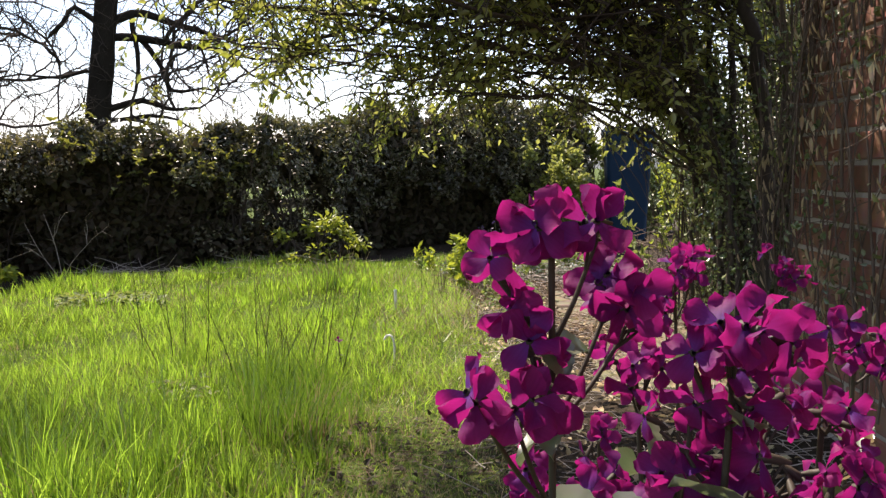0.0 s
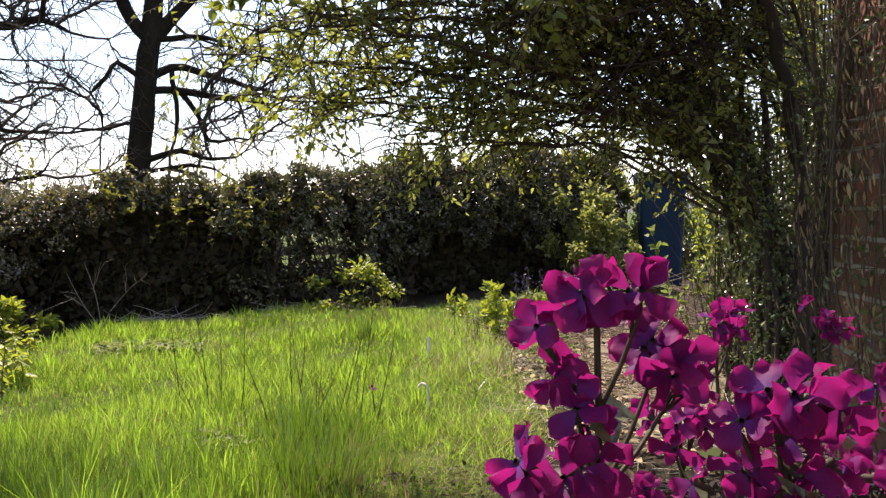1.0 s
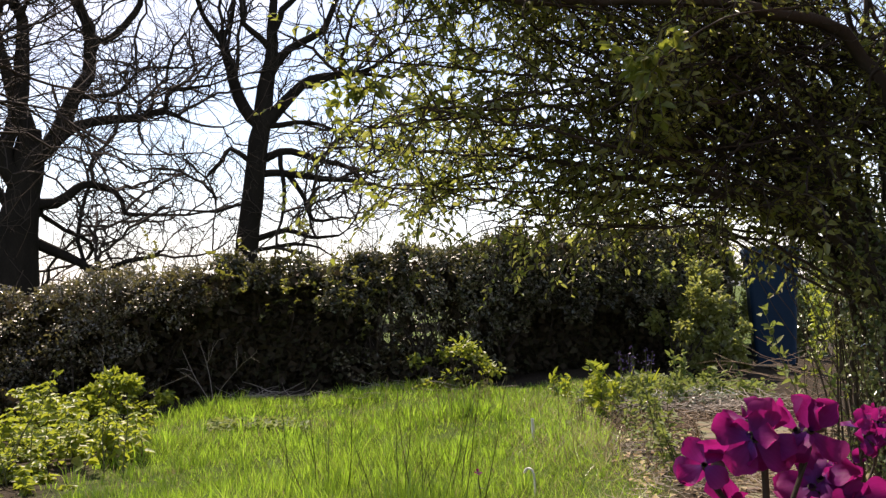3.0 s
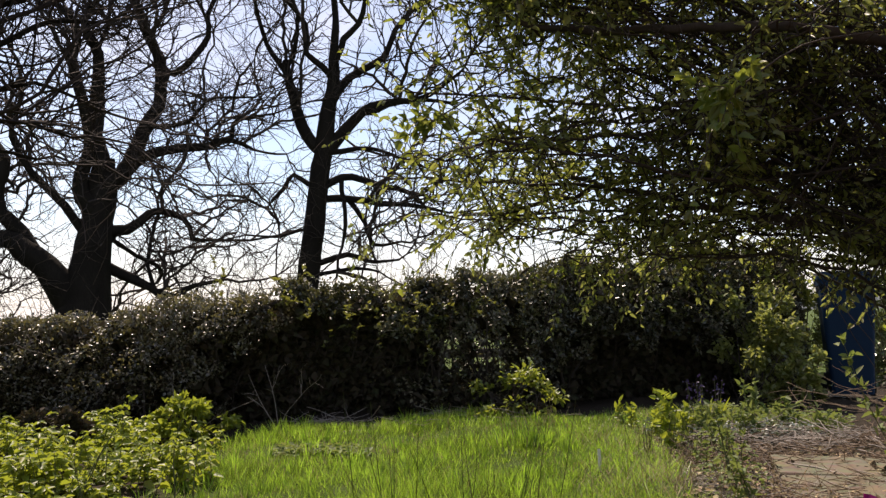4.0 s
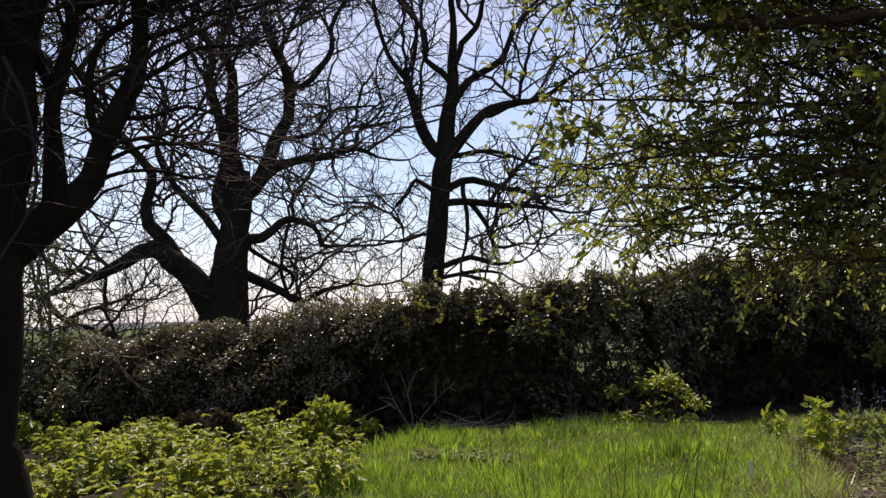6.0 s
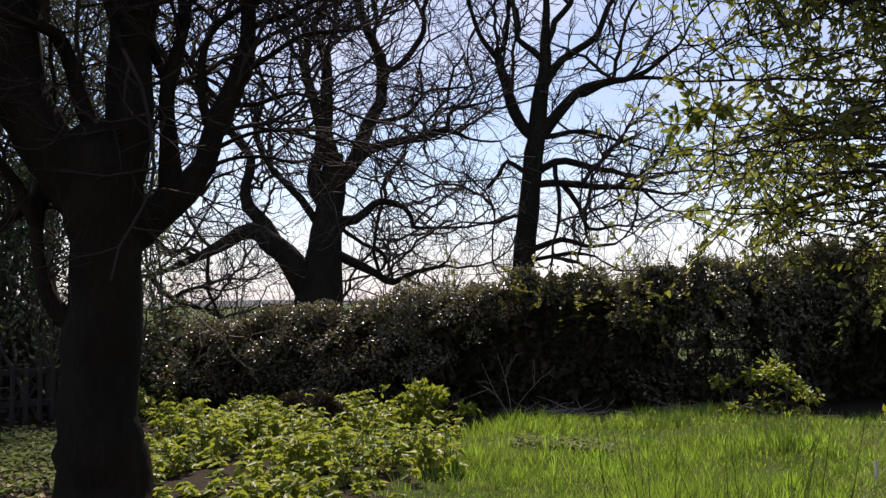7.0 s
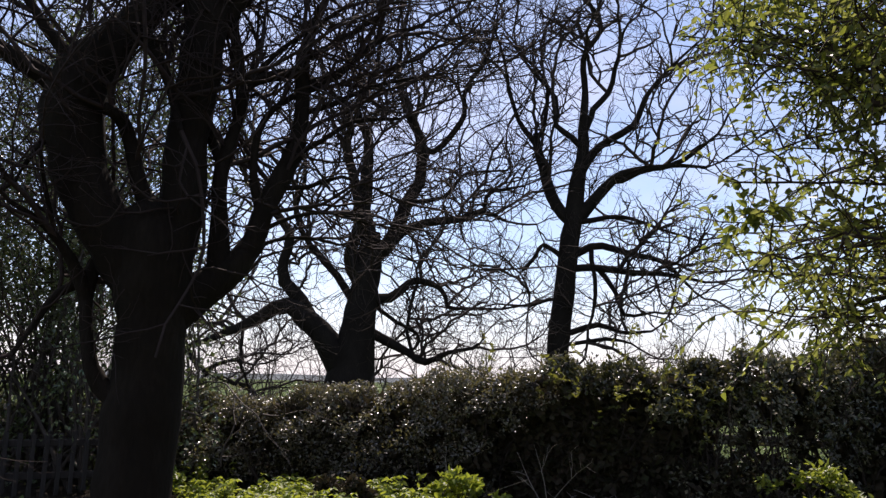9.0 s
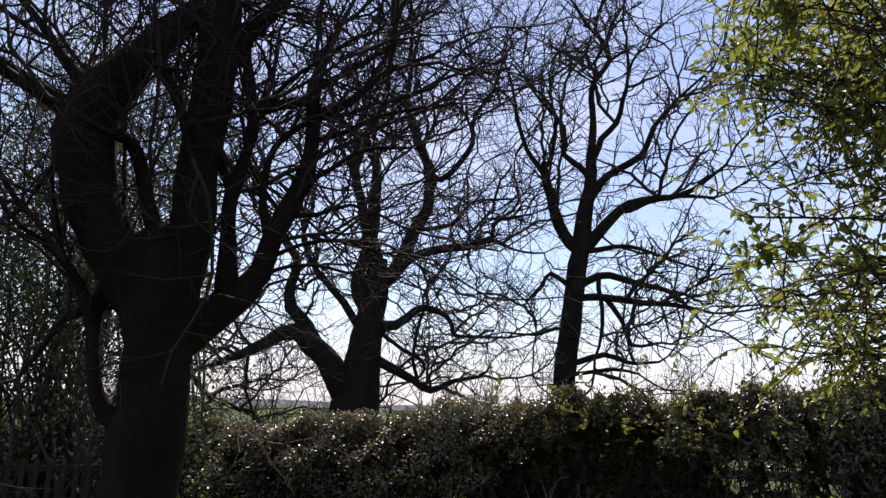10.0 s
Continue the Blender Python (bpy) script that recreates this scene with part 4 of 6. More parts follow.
        line[1:, :3] += rng.normal(0, 0.005, (len(line) - 1, 3))
        t = Tubes()
        t.add(line[:, :3] - base, line[:, 3], 6)
        part("stem", t.mesh("shrub_stem"), M_INNERSTEM, shrub, smooth=True)
        for k in range(int(len(line) * first), len(line)):
            for _ in range(3 if line[k, 0] < -0.2 else 2):
                q0 = line[k, :3]
                d = unit(line[k, :3] - line[k - 1, :3]) * 0.3 + rng.normal(0, 0.75, 3) + np.array([0, 0, 0.2])
                pts, dd = wander(q0, d, rng.uniform(0.08, 0.32), 0.26, -0.06, 7)
                c = pts[4]
                # leafy masses with open sky between them, thicker towards the house
                mass = math.sin(10.5 * c[0] + 3 * c[1] + 0.7) * math.sin(9.5 * c[2] + 4 * c[1] + 2.0) + 0.6 * math.sin(23 * c[0] + 11 * c[2]) * math.sin(19 * c[2] - 7 * c[1])
                bare = mass < np.interp(c[0], [-0.7, 0.1, 0.5], [-0.66, -0.52, -0.32])
                if c[2] > 1.3 and c[0] > -0.05:
                    bare = bare or rng.uniform() < 0.5
                if 1.05 < c[2] < 1.3 and 0.3 < c[0] < 0.62:
                    bare = bare or rng.uniform() < 0.6
                if c[2] < 1.13 and 0.05 < c[0] < 0.8:
                    bare = bare or rng.uniform() < 0.35
                if bare and rng.uniform() < 0.55:
                    continue
                tw.add(pts - base, np.linspace(0.0026, 0.0009, 8), 3)
                if bare:
                    continue
                fine = curve_through(pts, 0.012)
                flat = unit(np.cross(dd, [0.1, 0.2, 1.0]))
                for m in range(3, len(fine)):
                    if rng.uniform() < 0.27:
                        continue
                    hand = 1 if m % 2 else -1
                    P.append(fine[m] - base)
                    A.append(unit(fine[m] - fine[m - 1]) * 0.7 + flat * hand * rng.uniform(0.5, 1.1) + rng.normal(0, 0.3, 3) + np.array([0, 0, -0.15]))
    # ivy creeping up the stems
    vine = []
    for line in lines[:14]:
        low = line[line[:, 2] < 1.0, :3]
        for q in low:
            vine += [q - base + rng.normal(0, 0.035, 3) for _ in range(22)]
    n = len(vine)
    L = rng.uniform(0.009, 0.022, n)
    part("ivy", leaves_mesh("stem_ivy", vine, rand_dirs(n, 0.3), rand_dirs(n), L, L * 0.8, broad=True), M_SHADE, shrub, "small dark ivy leaves up the stems", kind="stuff")
    t = Tubes()
    for _ in range(90):
        s = (rng.normal(0.02, 0.12), rng.normal(0.1, 0.25), 0)
        pts, _ = wander(s, (rng.normal(-0.05, 0.12), rng.normal(0, 0.12), 1), rng.uniform(0.5, 1.3), 0.1, 0.03, 10)
        t.add(pts, np.linspace(0.0022, 0.0009, 11), 3)
    part("shoot_tangle", t.mesh("shrub_shoots"), M_VINE, shrub, "thin upright shoots among the stems", kind="stuff")
    P, A = np.array(P), np.array(A)
    n = len(P)
    L = rng.uniform(0.5, 1.3, n) * 0.023
    part("twiggery", tw.mesh("shrub_twigs"), M_INNERSTEM, shrub, kind="stuff")
    L = L * 1.04
    W, N = L * rng.uniform(0.38, 0.6, n), rand_dirs(n, 0.9)
    young = rng.uniform(0, 1, n) < np.clip(0.12 - 0.55 * (P[:, 0] + base[0]), 0.06, 0.45)
    for pick, mat, word in ((~young, M_SHRUB, ""), (young, M_YOUNG, "yellow-green young leaves at the branch ends")):
        part("foliage", leaves_mesh("shrub_leaves", P[pick], A[pick], N[pick], L[pick], W[pick], broad=True), mat, shrub, word, kind="stuff")
    # bright sprays hanging close in front
    t, P, A = Tubes(), [], []
    for at in ((0.17, 1.5, 1.12), (-0.42, 1.75, 1.72), (-0.5, 1.9, 1.22)):
        for _ in range(8):
            pts, dd = wander(np.array(at) - base, rng.normal(0, 0.6, 3) + np.array([-0.3, -0.2, -0.1]), rng.uniform(0.05, 0.12), 0.2, 0, 4)
            t.add(pts, np.linspace(0.0015, 0.0008, 5), 3)
            for q in pts[1:]:
                for _ in range(3):
                    P.append(q)
                    A.append(dd + rng.normal(0, 0.8, 3))
        t.add(curve_through([np.array(at) + np.array([0.3, 0.25, 0.16]) - base, np.array(at) + np.array([0.13, 0.1, 0.1]) - base, np.array(at) - base], 0.05), 0.002, 5)
    n = len(P)
    L = rng.uniform(0.02, 0.034, n)
    part("spray_twig", t.mesh("near_spray"), M_STEM, shrub, kind="stuff")
    part("spray_foliage", leaves_mesh("near_spray_leaves", P, A, rand_dirs(n, 1.0), L, L * 0.6, broad=True), M_YOUNG, shrub, "bright yellow-green hanging spray", kind="stuff")


build_shrub()


def leaf_mass(name, centre, radii, count, leaf, mat, label, category, seed, stems=30, shell=0.5, broad=False, spread=0.1, twigs=0, flat=0.9):
    """A bush: stems from its foot, leaves gathered into clumps with gaps between them; twigs: bare branching shoots through it."""
    global rng
    rng = np.random.default_rng(seed)
    c, r = np.array(centre, float), np.array(radii, float)
    z0 = float(ground_z(c[0], c[1]))
    bush = thing(name, (c[0], c[1], z0), label, category)
    foot = np.array([c[0], c[1], z0])
    k = max(12, count // 140)
    d = unit(rng.normal(0, 1, (k, 3)))
    clumps = c + d * r * (rng.uniform(0, 1, (k, 1)) ** shell)
    clumps = clumps[clumps[:, 2] > z0 + 0.02]
    t = Tubes()
    for _ in range(stems):
        e = clumps[rng.integers(len(clumps))]
        s = foot + np.array([rng.normal(0, r[0] * 0.35), rng.normal(0, r[1] * 0.35), -0.03])
        m = (s + e) / 2 + rng.normal(0, 0.06, 3) * r
        line = curve_through([s, m, e], 0.12)
        t.add(line - foot, np.linspace(0.004 + 0.006 * r[2], 0.002, len(line)), 4)
    for _ in range(twigs):
        e = clumps[rng.integers(len(clumps))] + rng.normal(0, 0.15, 3) * r
        twigs_from(t, e - foot, rng.normal(0, 0.6, 3) + np.array([0, 0, 0.7]), r[2] * rng.uniform(0.15, 0.4), 0.004 + 0.002 * r[2], 2, 0.05)
    part("framework", t.mesh(name + "_stems"), M_STEM if twigs else M_INNERSTEM, bush, kind="stuff")
    w = rng.integers(0, len(clumps), count)
    P = clumps[w] + rng.normal(0, 1, (count, 3)) * r * spread
    P[:, 2] = np.maximum(P[:, 2], z0 + 0.02)
    L = rng.uniform(0.6, 1.25, count) * leaf
    axis = rand_dirs(count) + 0.7 * unit(P - c)
    part("foliage", leaves_mesh(name + "_leaves", P - foot, axis, rand_dirs(count, flat), L, L * rng.uniform(0.5, 0.72, count), broad=broad), mat, bush, kind="stuff")
    return bush


# dark growth against the wall and beside the bin, and the evergreens behind the near tree
leaf_mass("wall_shrub", (1.7, 3.6, 1.25), (0.45, 1.0, 1.3), 8000, 0.034, M_SHADE, "dark leafy climber massed against the brick wall", "shrub", 71, 60)
leaf_mass("evergreen_bush", (-6.3, 3.7, 1.7), (1.7, 0.9, 2.6), 36000, 0.042, M_SHADE, "tall dark twiggy evergreen bush behind the near tree", "bush", 72, 110, 0.5, twigs=300)
leaf_mass("evergreen_bush", (-6.4, 1.6, 1.7), (1.0, 1.2, 2.5), 27000, 0.042, M_SHADE, "tall dark evergreen bush at the garden's edge", "bush", 73, 110, 0.5, twigs=240)
leaf_mass("wall_shrub", (1.02, 3.25, 0.45), (0.13, 0.3, 0.5), 2600, 0.024, M_SHADE, "low dark twiggy growth at the shrub's foot", "shrub", 80, 60, 0.75)
leaf_mass("wall_shrub", (1.2, 3.0, 0.95), (0.27, 0.45, 1.1), 13000, 0.024, M_SHADE, "dark small-leaved shrub beside the house corner", "shrub", 77, 110, 0.75)
leaf_mass("bin_bush", (2.3, 8.0, 0.45), (0.55, 0.4, 0.7), 5500, 0.05, M_SHADE, "green bush beyond the bin", "bush", 78, 30, 0.5, True)
leaf_mass("hedge_end_bush", (0.75, 6.6, 0.5), (0.33, 0.35, 0.5), 3000, 0.045, M_SHRUB, "dark leafy bush at the hedge's end by the bin", "bush", 74, 30, 0.5, True)
leaf_mass("hedge_end_bush", (1.16, 7.5, 0.5), (0.22, 0.25, 0.58), 3400, 0.04, M_SHRUB, "dark leafy growth between the hedge and the bin", "bush", 69, 20, 0.5, True)
leaf_mass("leafy_bush", (-0.93, 5.45, 0.14), (0.34, 0.22, 0.22), 560, 0.046, M_LIME, "small yellow-green leafy bush in front of the hedge", "bush", 75, 25, 0.35, True, 0.12, flat=1.8)
# dark leaves set beneath the bush in place of its shaded underside
leaf_mass("leafy_bush", (-0.88, 5.5, 0.06), (0.3, 0.2, 0.14), 500, 0.04, M_INNER, "dark brown leaves that put shade under the leafy bush", "bush", 67, 25, 0.6)
leaf_mass("ivy_patch", (0.98, 6.35, 0.12), (0.2, 0.2, 0.32), 700, 0.05, M_SHRUB, "glossy ivy standing against the bin's foot", "ivy", 79, 12, 0.5, True)
leaf_mass("nettle_clump", (-2.85, 4.3, 0.14), (0.34, 0.25, 0.16), 1100, 0.048, M_NETTLE, "rounded clump of yellow-green nettles at the lawn's edge", "nettles", 76, 30, 0.5, True)


leaf_mass("dead_clump", (-3.35, 3.75, 0.1), (0.3, 0.22, 0.17), 1500, 0.04, M_INNER, "dead brown clump among the nettles", "dead plant", 68, 40, 0.5)


# ---- nettles round the near tree ----
def build_nettles():
    global rng
    rng = np.random.default_rng(81)
    bed = thing("nettle_bed", (-3.2, 3.3, 0), "bed of bright yellow-green nettles along the hedge foot", "nettles", "", "stuff")
    org = np.array([-3.2, 3.3, 0])
    P, A, L, t = [], [], [], Tubes()
    n = 0
    while n < 72:
        # one tussock of stalks
        cx, cy = rng.uniform(-5.6, -2.1), rng.uniform(2.1, 4.4)
        lim = np.interp(cx, [-6, -3.2, -2.6, -2.05], [3.9, 4.2, 4.4, 3.3])
        low = np.interp(cx, [-6, -3.2, -2.6, -2.2, -2.05], [2.0, 2.0, 2.15, 2.55, 2.95])
        if not low < cy < lim or cy < -0.74 * cx + 0.12 or math.hypot(cx + 3.32, cy - 3.75) < 0.3:
            continue
        n += 1
        tall, wide = (0.04 + 0.19 * rng.uniform(0, 1) ** 1.4) * (0.7 if cy < low + 0.35 else 1.0), rng.uniform(0.05, 0.14)
        for _ in range(int(rng.integers(7, 15))):
            x, y = cx + rng.normal(0, wide), cy + rng.normal(0, wide)
            hgt = tall * rng.uniform(0.6, 1.15)
            pts, d = wander((x, y, float(ground_z(x, y)) - 0.01), (rng.normal(0, 0.25), rng.normal(0, 0.25), 1), hgt, 0.1, 0.1, 6)
            t.add(pts - org, np.linspace(0.003, 0.0015, 7), 4)
            for k in range(2, 7):
                turn = rng.uniform(0, 6.28)
                for q in range(4 if k > 4 else 2):
                    ang = turn + q * (1.57 if k > 4 else 3.14) + rng.normal(0, 0.2)
                    P.append(pts[k] - org)
                    A.append((math.cos(ang), math.sin(ang), rng.uniform(-0.5, 0.3)))
                    L.append(rng.uniform(0.03, 0.07) * (1.2 - 0.08 * k))
    n = len(P)
    L = np.array(L)
    part("stems", t.mesh("nettle_stems"), M_GREENSTEM, bed, kind="stuff")
    part("leaves", leaves_mesh("nettle_leaves", P, A, rand_dirs(n, 1.5), L, L * rng.uniform(0.5, 0.72, n), broad=True), M_NETTLE, bed, kind="stuff")


build_nettles()


# ---- lawn ----
def blades(name, X, Y, H, W, mat, label, lean, category="grass", short=False):
    n = len(X)
    z = ground_z(X, Y)
    a = rng.uniform(0, 2 * np.pi, n)
    side = np.stack([np.cos(a), np.sin(a), np.zeros(n)], 1) * (W / 2)[:, None]
    bend = np.hstack([lean, np.zeros((n, 1))]) * H[:, None]
    root = np.stack([X, Y, z - 0.008], 1)
    up = np.array([0, 0, 1.0]) * H[:, None]
    mid = root + up * 0.55 + bend * 0.3
    tip = root + up * 0.96 + bend
    if short:
        v = np.stack([root - side, root + side, tip + side * 0.2, tip - side * 0.2], 1).reshape(-1, 3)
        ob = part(name, fast_mesh(name, v, np.arange(n)[:, None] * 4 + np.array([0, 1, 2, 3])), mat, None, label, kind="stuff")
        ob["category"] = category
        return ob
    v = np.stack([root - side, root + side, mid + side * 0.8, mid - side * 0.8, tip + side * 0.12, tip - side * 0.12], 1).reshape(-1, 3)
    k = np.arange(n)[:, None] * 6
    f = np.concatenate([k + np.array([0, 1, 2, 3]), k + np.array([3, 2, 4, 5])])
    ob = part(name, fast_mesh(name, v, f), mat, None, label, kind="stuff")
    ob["category"] = category
    return ob


def build_grass():
    global rng
    rng = np.random.default_rng(91)
    def field(x, y):
        return 0.5 + 0.5 * np.sin(3.1 * x + 1.3 * np.sin(2.3 * y)) * np.sin(3.7 * y + 1.1 * np.sin(2.9 * x + 1))

    def mossy(x, y):
        return np.clip(1.6 * np.sin(1.9 * x + 1.4 * np.sin(1.7 * y + 0.6) + 0.5) * np.sin(2.6 * y + 1.2 * np.sin(2.1 * x)) - 0.3, 0, 1) * np.clip((y - 2.3) / 0.6, 0, 1)

    n = 440000
    sx, sy = rng.uniform(-6.5, 0.45, n), 0.9 + 5.6 * rng.uniform(0, 1, n) ** 1.35
    worn = np.exp(-((sx + 0.05) / 0.3) ** 2 - ((sy - 1.75) / 0.45) ** 2)
    gap = np.sin(5.3 * sx + 2 * np.sin(3.1 * sy)) * np.sin(6.1 * sy + 1.7 * np.sin(4.3 * sx)) < -0.72
    ok = (sx > -1.05 * sy - 1.2) & (rng.uniform(0, 1, n) < lawn_mask(sx, sy) * np.where(gap, 0.35, 1))
    sx, sy, worn = sx[ok], sy[ok], worn[ok]
    n = len(sx)
    e = np.clip((lawn_edge(sy) - sx) / 0.7, 0, 1)
    moss = mossy(sx, sy)
    h = (0.024 + 0.04 * field(sx, sy)) * rng.uniform(0.4, 1.6, n) * (1 - 0.2 * worn) * (1 - 0.55 * moss)
    pick = rng.uniform(0, 1, n)
    pale = pick < 0.05 + 0.4 * (1 - e) ** 1.5 + 0.3 * worn + 0.3 * moss
    fresh = ~pale & (pick > 0.6 + 0.2 * moss)
    ln = rng.normal(0, 0.55, (n, 2)) * (1.5 - 0.7 * e)[:, None]
    w = rng.uniform(0.0016, 0.0034, n) * np.clip(sy / 2.8, 0.6, 1.8)
    for which, mat, word in ((~pale & ~fresh, M_SWARD, "short green sward under the longer tufts, darkened for shade between them"), (fresh, M_GRASS, "fine fresh green blades of the sward"), (pale, M_STRAW, "short dry blades and moss in the sward")):
        blades("short_sward", sx[which], sy[which], h[which], w[which], mat, word, ln[which], short=True)

    n = 10500
    cx, cy = rng.uniform(-6.5, 0.4, n), 0.9 + 5.6 * rng.uniform(0, 1, n) ** 1.55
    worn = np.exp(-((cx + 0.05) / 0.28) ** 2 - ((cy - 1.75) / 0.45) ** 2)
    gap = np.sin(5.3 * cx + 2 * np.sin(3.1 * cy)) * np.sin(6.1 * cy + 1.7 * np.sin(4.3 * cx)) < -0.6
    ok = (cx > -1.05 * cy - 1.2) & (rng.uniform(0, 1, n) < lawn_mask(cx, cy) * np.where(gap, 0.3, 1) * (1 - 0.5 * worn) * (1 - 0.6 * mossy(cx, cy)))
    cx, cy = cx[ok], cy[ok]
    for tx, ty, sx, sy, k in ((-0.5, 2.42, 0.15, 0.13, 110), (-0.34, 2.05, 0.07, 0.15, 60), (-0.72, 4.35, 0.14, 0.06, 60), (-0.8, 1.75, 0.3, 0.2, 150), (-1.5, 2.7, 0.25, 0.1, 60), (-2.1, 4.3, 0.2, 0.08, 50), (-0.1, 4.6, 0.14, 0.12, 60)):
        cx, cy = np.append(cx, rng.normal(tx, sx, k)), np.append(cy, rng.normal(ty, sy, k))
    edge = np.clip((lawn_edge(cy) - cx) / 0.7, 0.0, 1)
    lush = field(cx, cy)
    rush = np.exp(-((cx + 0.5) ** 2 + (cy - 2.42) ** 2) / 0.06) + 0.8 * np.exp(-((cx + 0.34) ** 2 + (cy - 2.05) ** 2) / 0.04) + 0.5 * np.exp(-((cx + 0.75) ** 2 + (cy - 1.75) ** 2) / 0.25) + 0.6 * np.exp(-((cx + 0.7) ** 2 + (cy - 4.35) ** 2) / 0.05)
    tall = 0.026 + (0.018 + 0.06 * lush) * rng.uniform(0, 1, len(cx)) ** 1.5 + 0.1 * rush * rng.uniform(0.15, 1, len(cx)) ** 1.3
    group = np.clip(0.5 + 0.9 * np.sin(17 * cx + 2.2 * np.sin(9 * cy)) * np.sin(13 * cy + 2.4 * np.sin(11 * cx + 2)) + 0.5 * np.sin(29 * cx - 23 * cy), 0, 1)
    tall *= 0.5 + 0.75 * group
    tall += 0.1 * np.exp(-((cx + 0.8) / 0.65) ** 2 - ((cy - 1.5) / 0.75) ** 2) * rng.uniform(0.05, 1, len(cx)) ** 1.4 * (0.3 + 0.8 * group)
    tall = tall * (0.5 + 0.5 * edge)
    per = 20
    X, Y = np.repeat(cx, per), np.repeat(cy, per)
    size = np.repeat(tall, per)
    a = rng.uniform(0, 2 * np.pi, len(X))
    off = np.abs(rng.normal(0, 0.02, len(X))) + 0.12 * size * rng.uniform(0, 1, len(X))
    lean = np.stack([np.cos(a), np.sin(a)], 1) * (0.2 + 9 * off)[:, None] * rng.uniform(0.2, 1.1, len(X))[:, None]
    X, Y = X + np.cos(a) * off, Y + np.sin(a) * off
    H = size * rng.uniform(0.5, 1.35, len(X))
    W = rng.uniform(0.0018, 0.0048, len(X)) * np.clip(Y / 2.8, 0.85, 1.6)
    dry = rng.uniform(0, 1, len(X)) < np.repeat(0.05 + 0.4 * (1 - edge) ** 2 + 0.22 * (lush < 0.2), per)
    g = ~dry
    deep = g & (rng.uniform(0, 1, len(X)) < np.repeat(0.16 + 0.3 * np.clip((2.4 - cy) / 0.6, 0, 1) + 0.55 * (lush < 0.45) * (0.3 + group) + 0.35 * rng.uniform(0, 1, len(cx)) ** 2 + 0.25 * np.clip(rush, 0, 1), per))
    g &= ~deep
    blades("lawn_grass", X[g], Y[g], H[g], W[g], M_GRASS, "long bright green lawn grass lit from behind", lean[g])
    blades("lawn_grass", X[deep], Y[deep], H[deep] * 1.05, W[deep], M_DEEPGRASS, "coarser deep green grass blades among the lawn", lean[deep])
    blades("dry_grass", X[dry], Y[dry], H[dry] * 0.8, W[dry], M_STRAW, "dry straw-coloured grass among the green lawn", lean[dry] * 1.5)


build_grass()


def rush_clump(at, count, height, spread, label, seed, mat=M_SEDGE):
    global rng
    rng = np.random.default_rng(seed)
    z = float(ground_z(*at))
    clump = thing("rush_clump", (*at, z), label, "rushes")
    t = Tubes()
    for _ in range(count):
        s = np.array([rng.normal(0, spread), rng.normal(0, spread), -0.01])
        pts, _ = wander(s, (rng.normal(0, 0.22), rng.normal(0, 0.22), 1), height * rng.uniform(0.45, 1.1), 0.04, 0.0, 7)
        t.add(pts, np.linspace(0.0022, 0.0008, 8), 3)
    part("tuft", t.mesh("rush_stems"), mat, clump, kind="stuff")


rush_clump((-0.54, 2.56), 15, 0.48, 0.09, "thin dark rush stems standing above the grass", 95)
rush_clump((-0.98, 2.9), 7, 0.42, 0.1, "sparse dark rush stems leaning in the lawn", 96)
rush_clump((-0.65, 4.6), 60, 0.2, 0.2, "tuft of dry brownish rush by the lawn's far edge", 97, M_STRAW)
rush_clump((0.2, 3.4), 40, 0.22, 0.2, "tuft of pale dry grass stems at the lawn's edge", 99, M_STRAW)
rush_clump((0.1, 4.2), 40, 0.28, 0.16, "tuft of thin stems at the edge of the bed", 98)


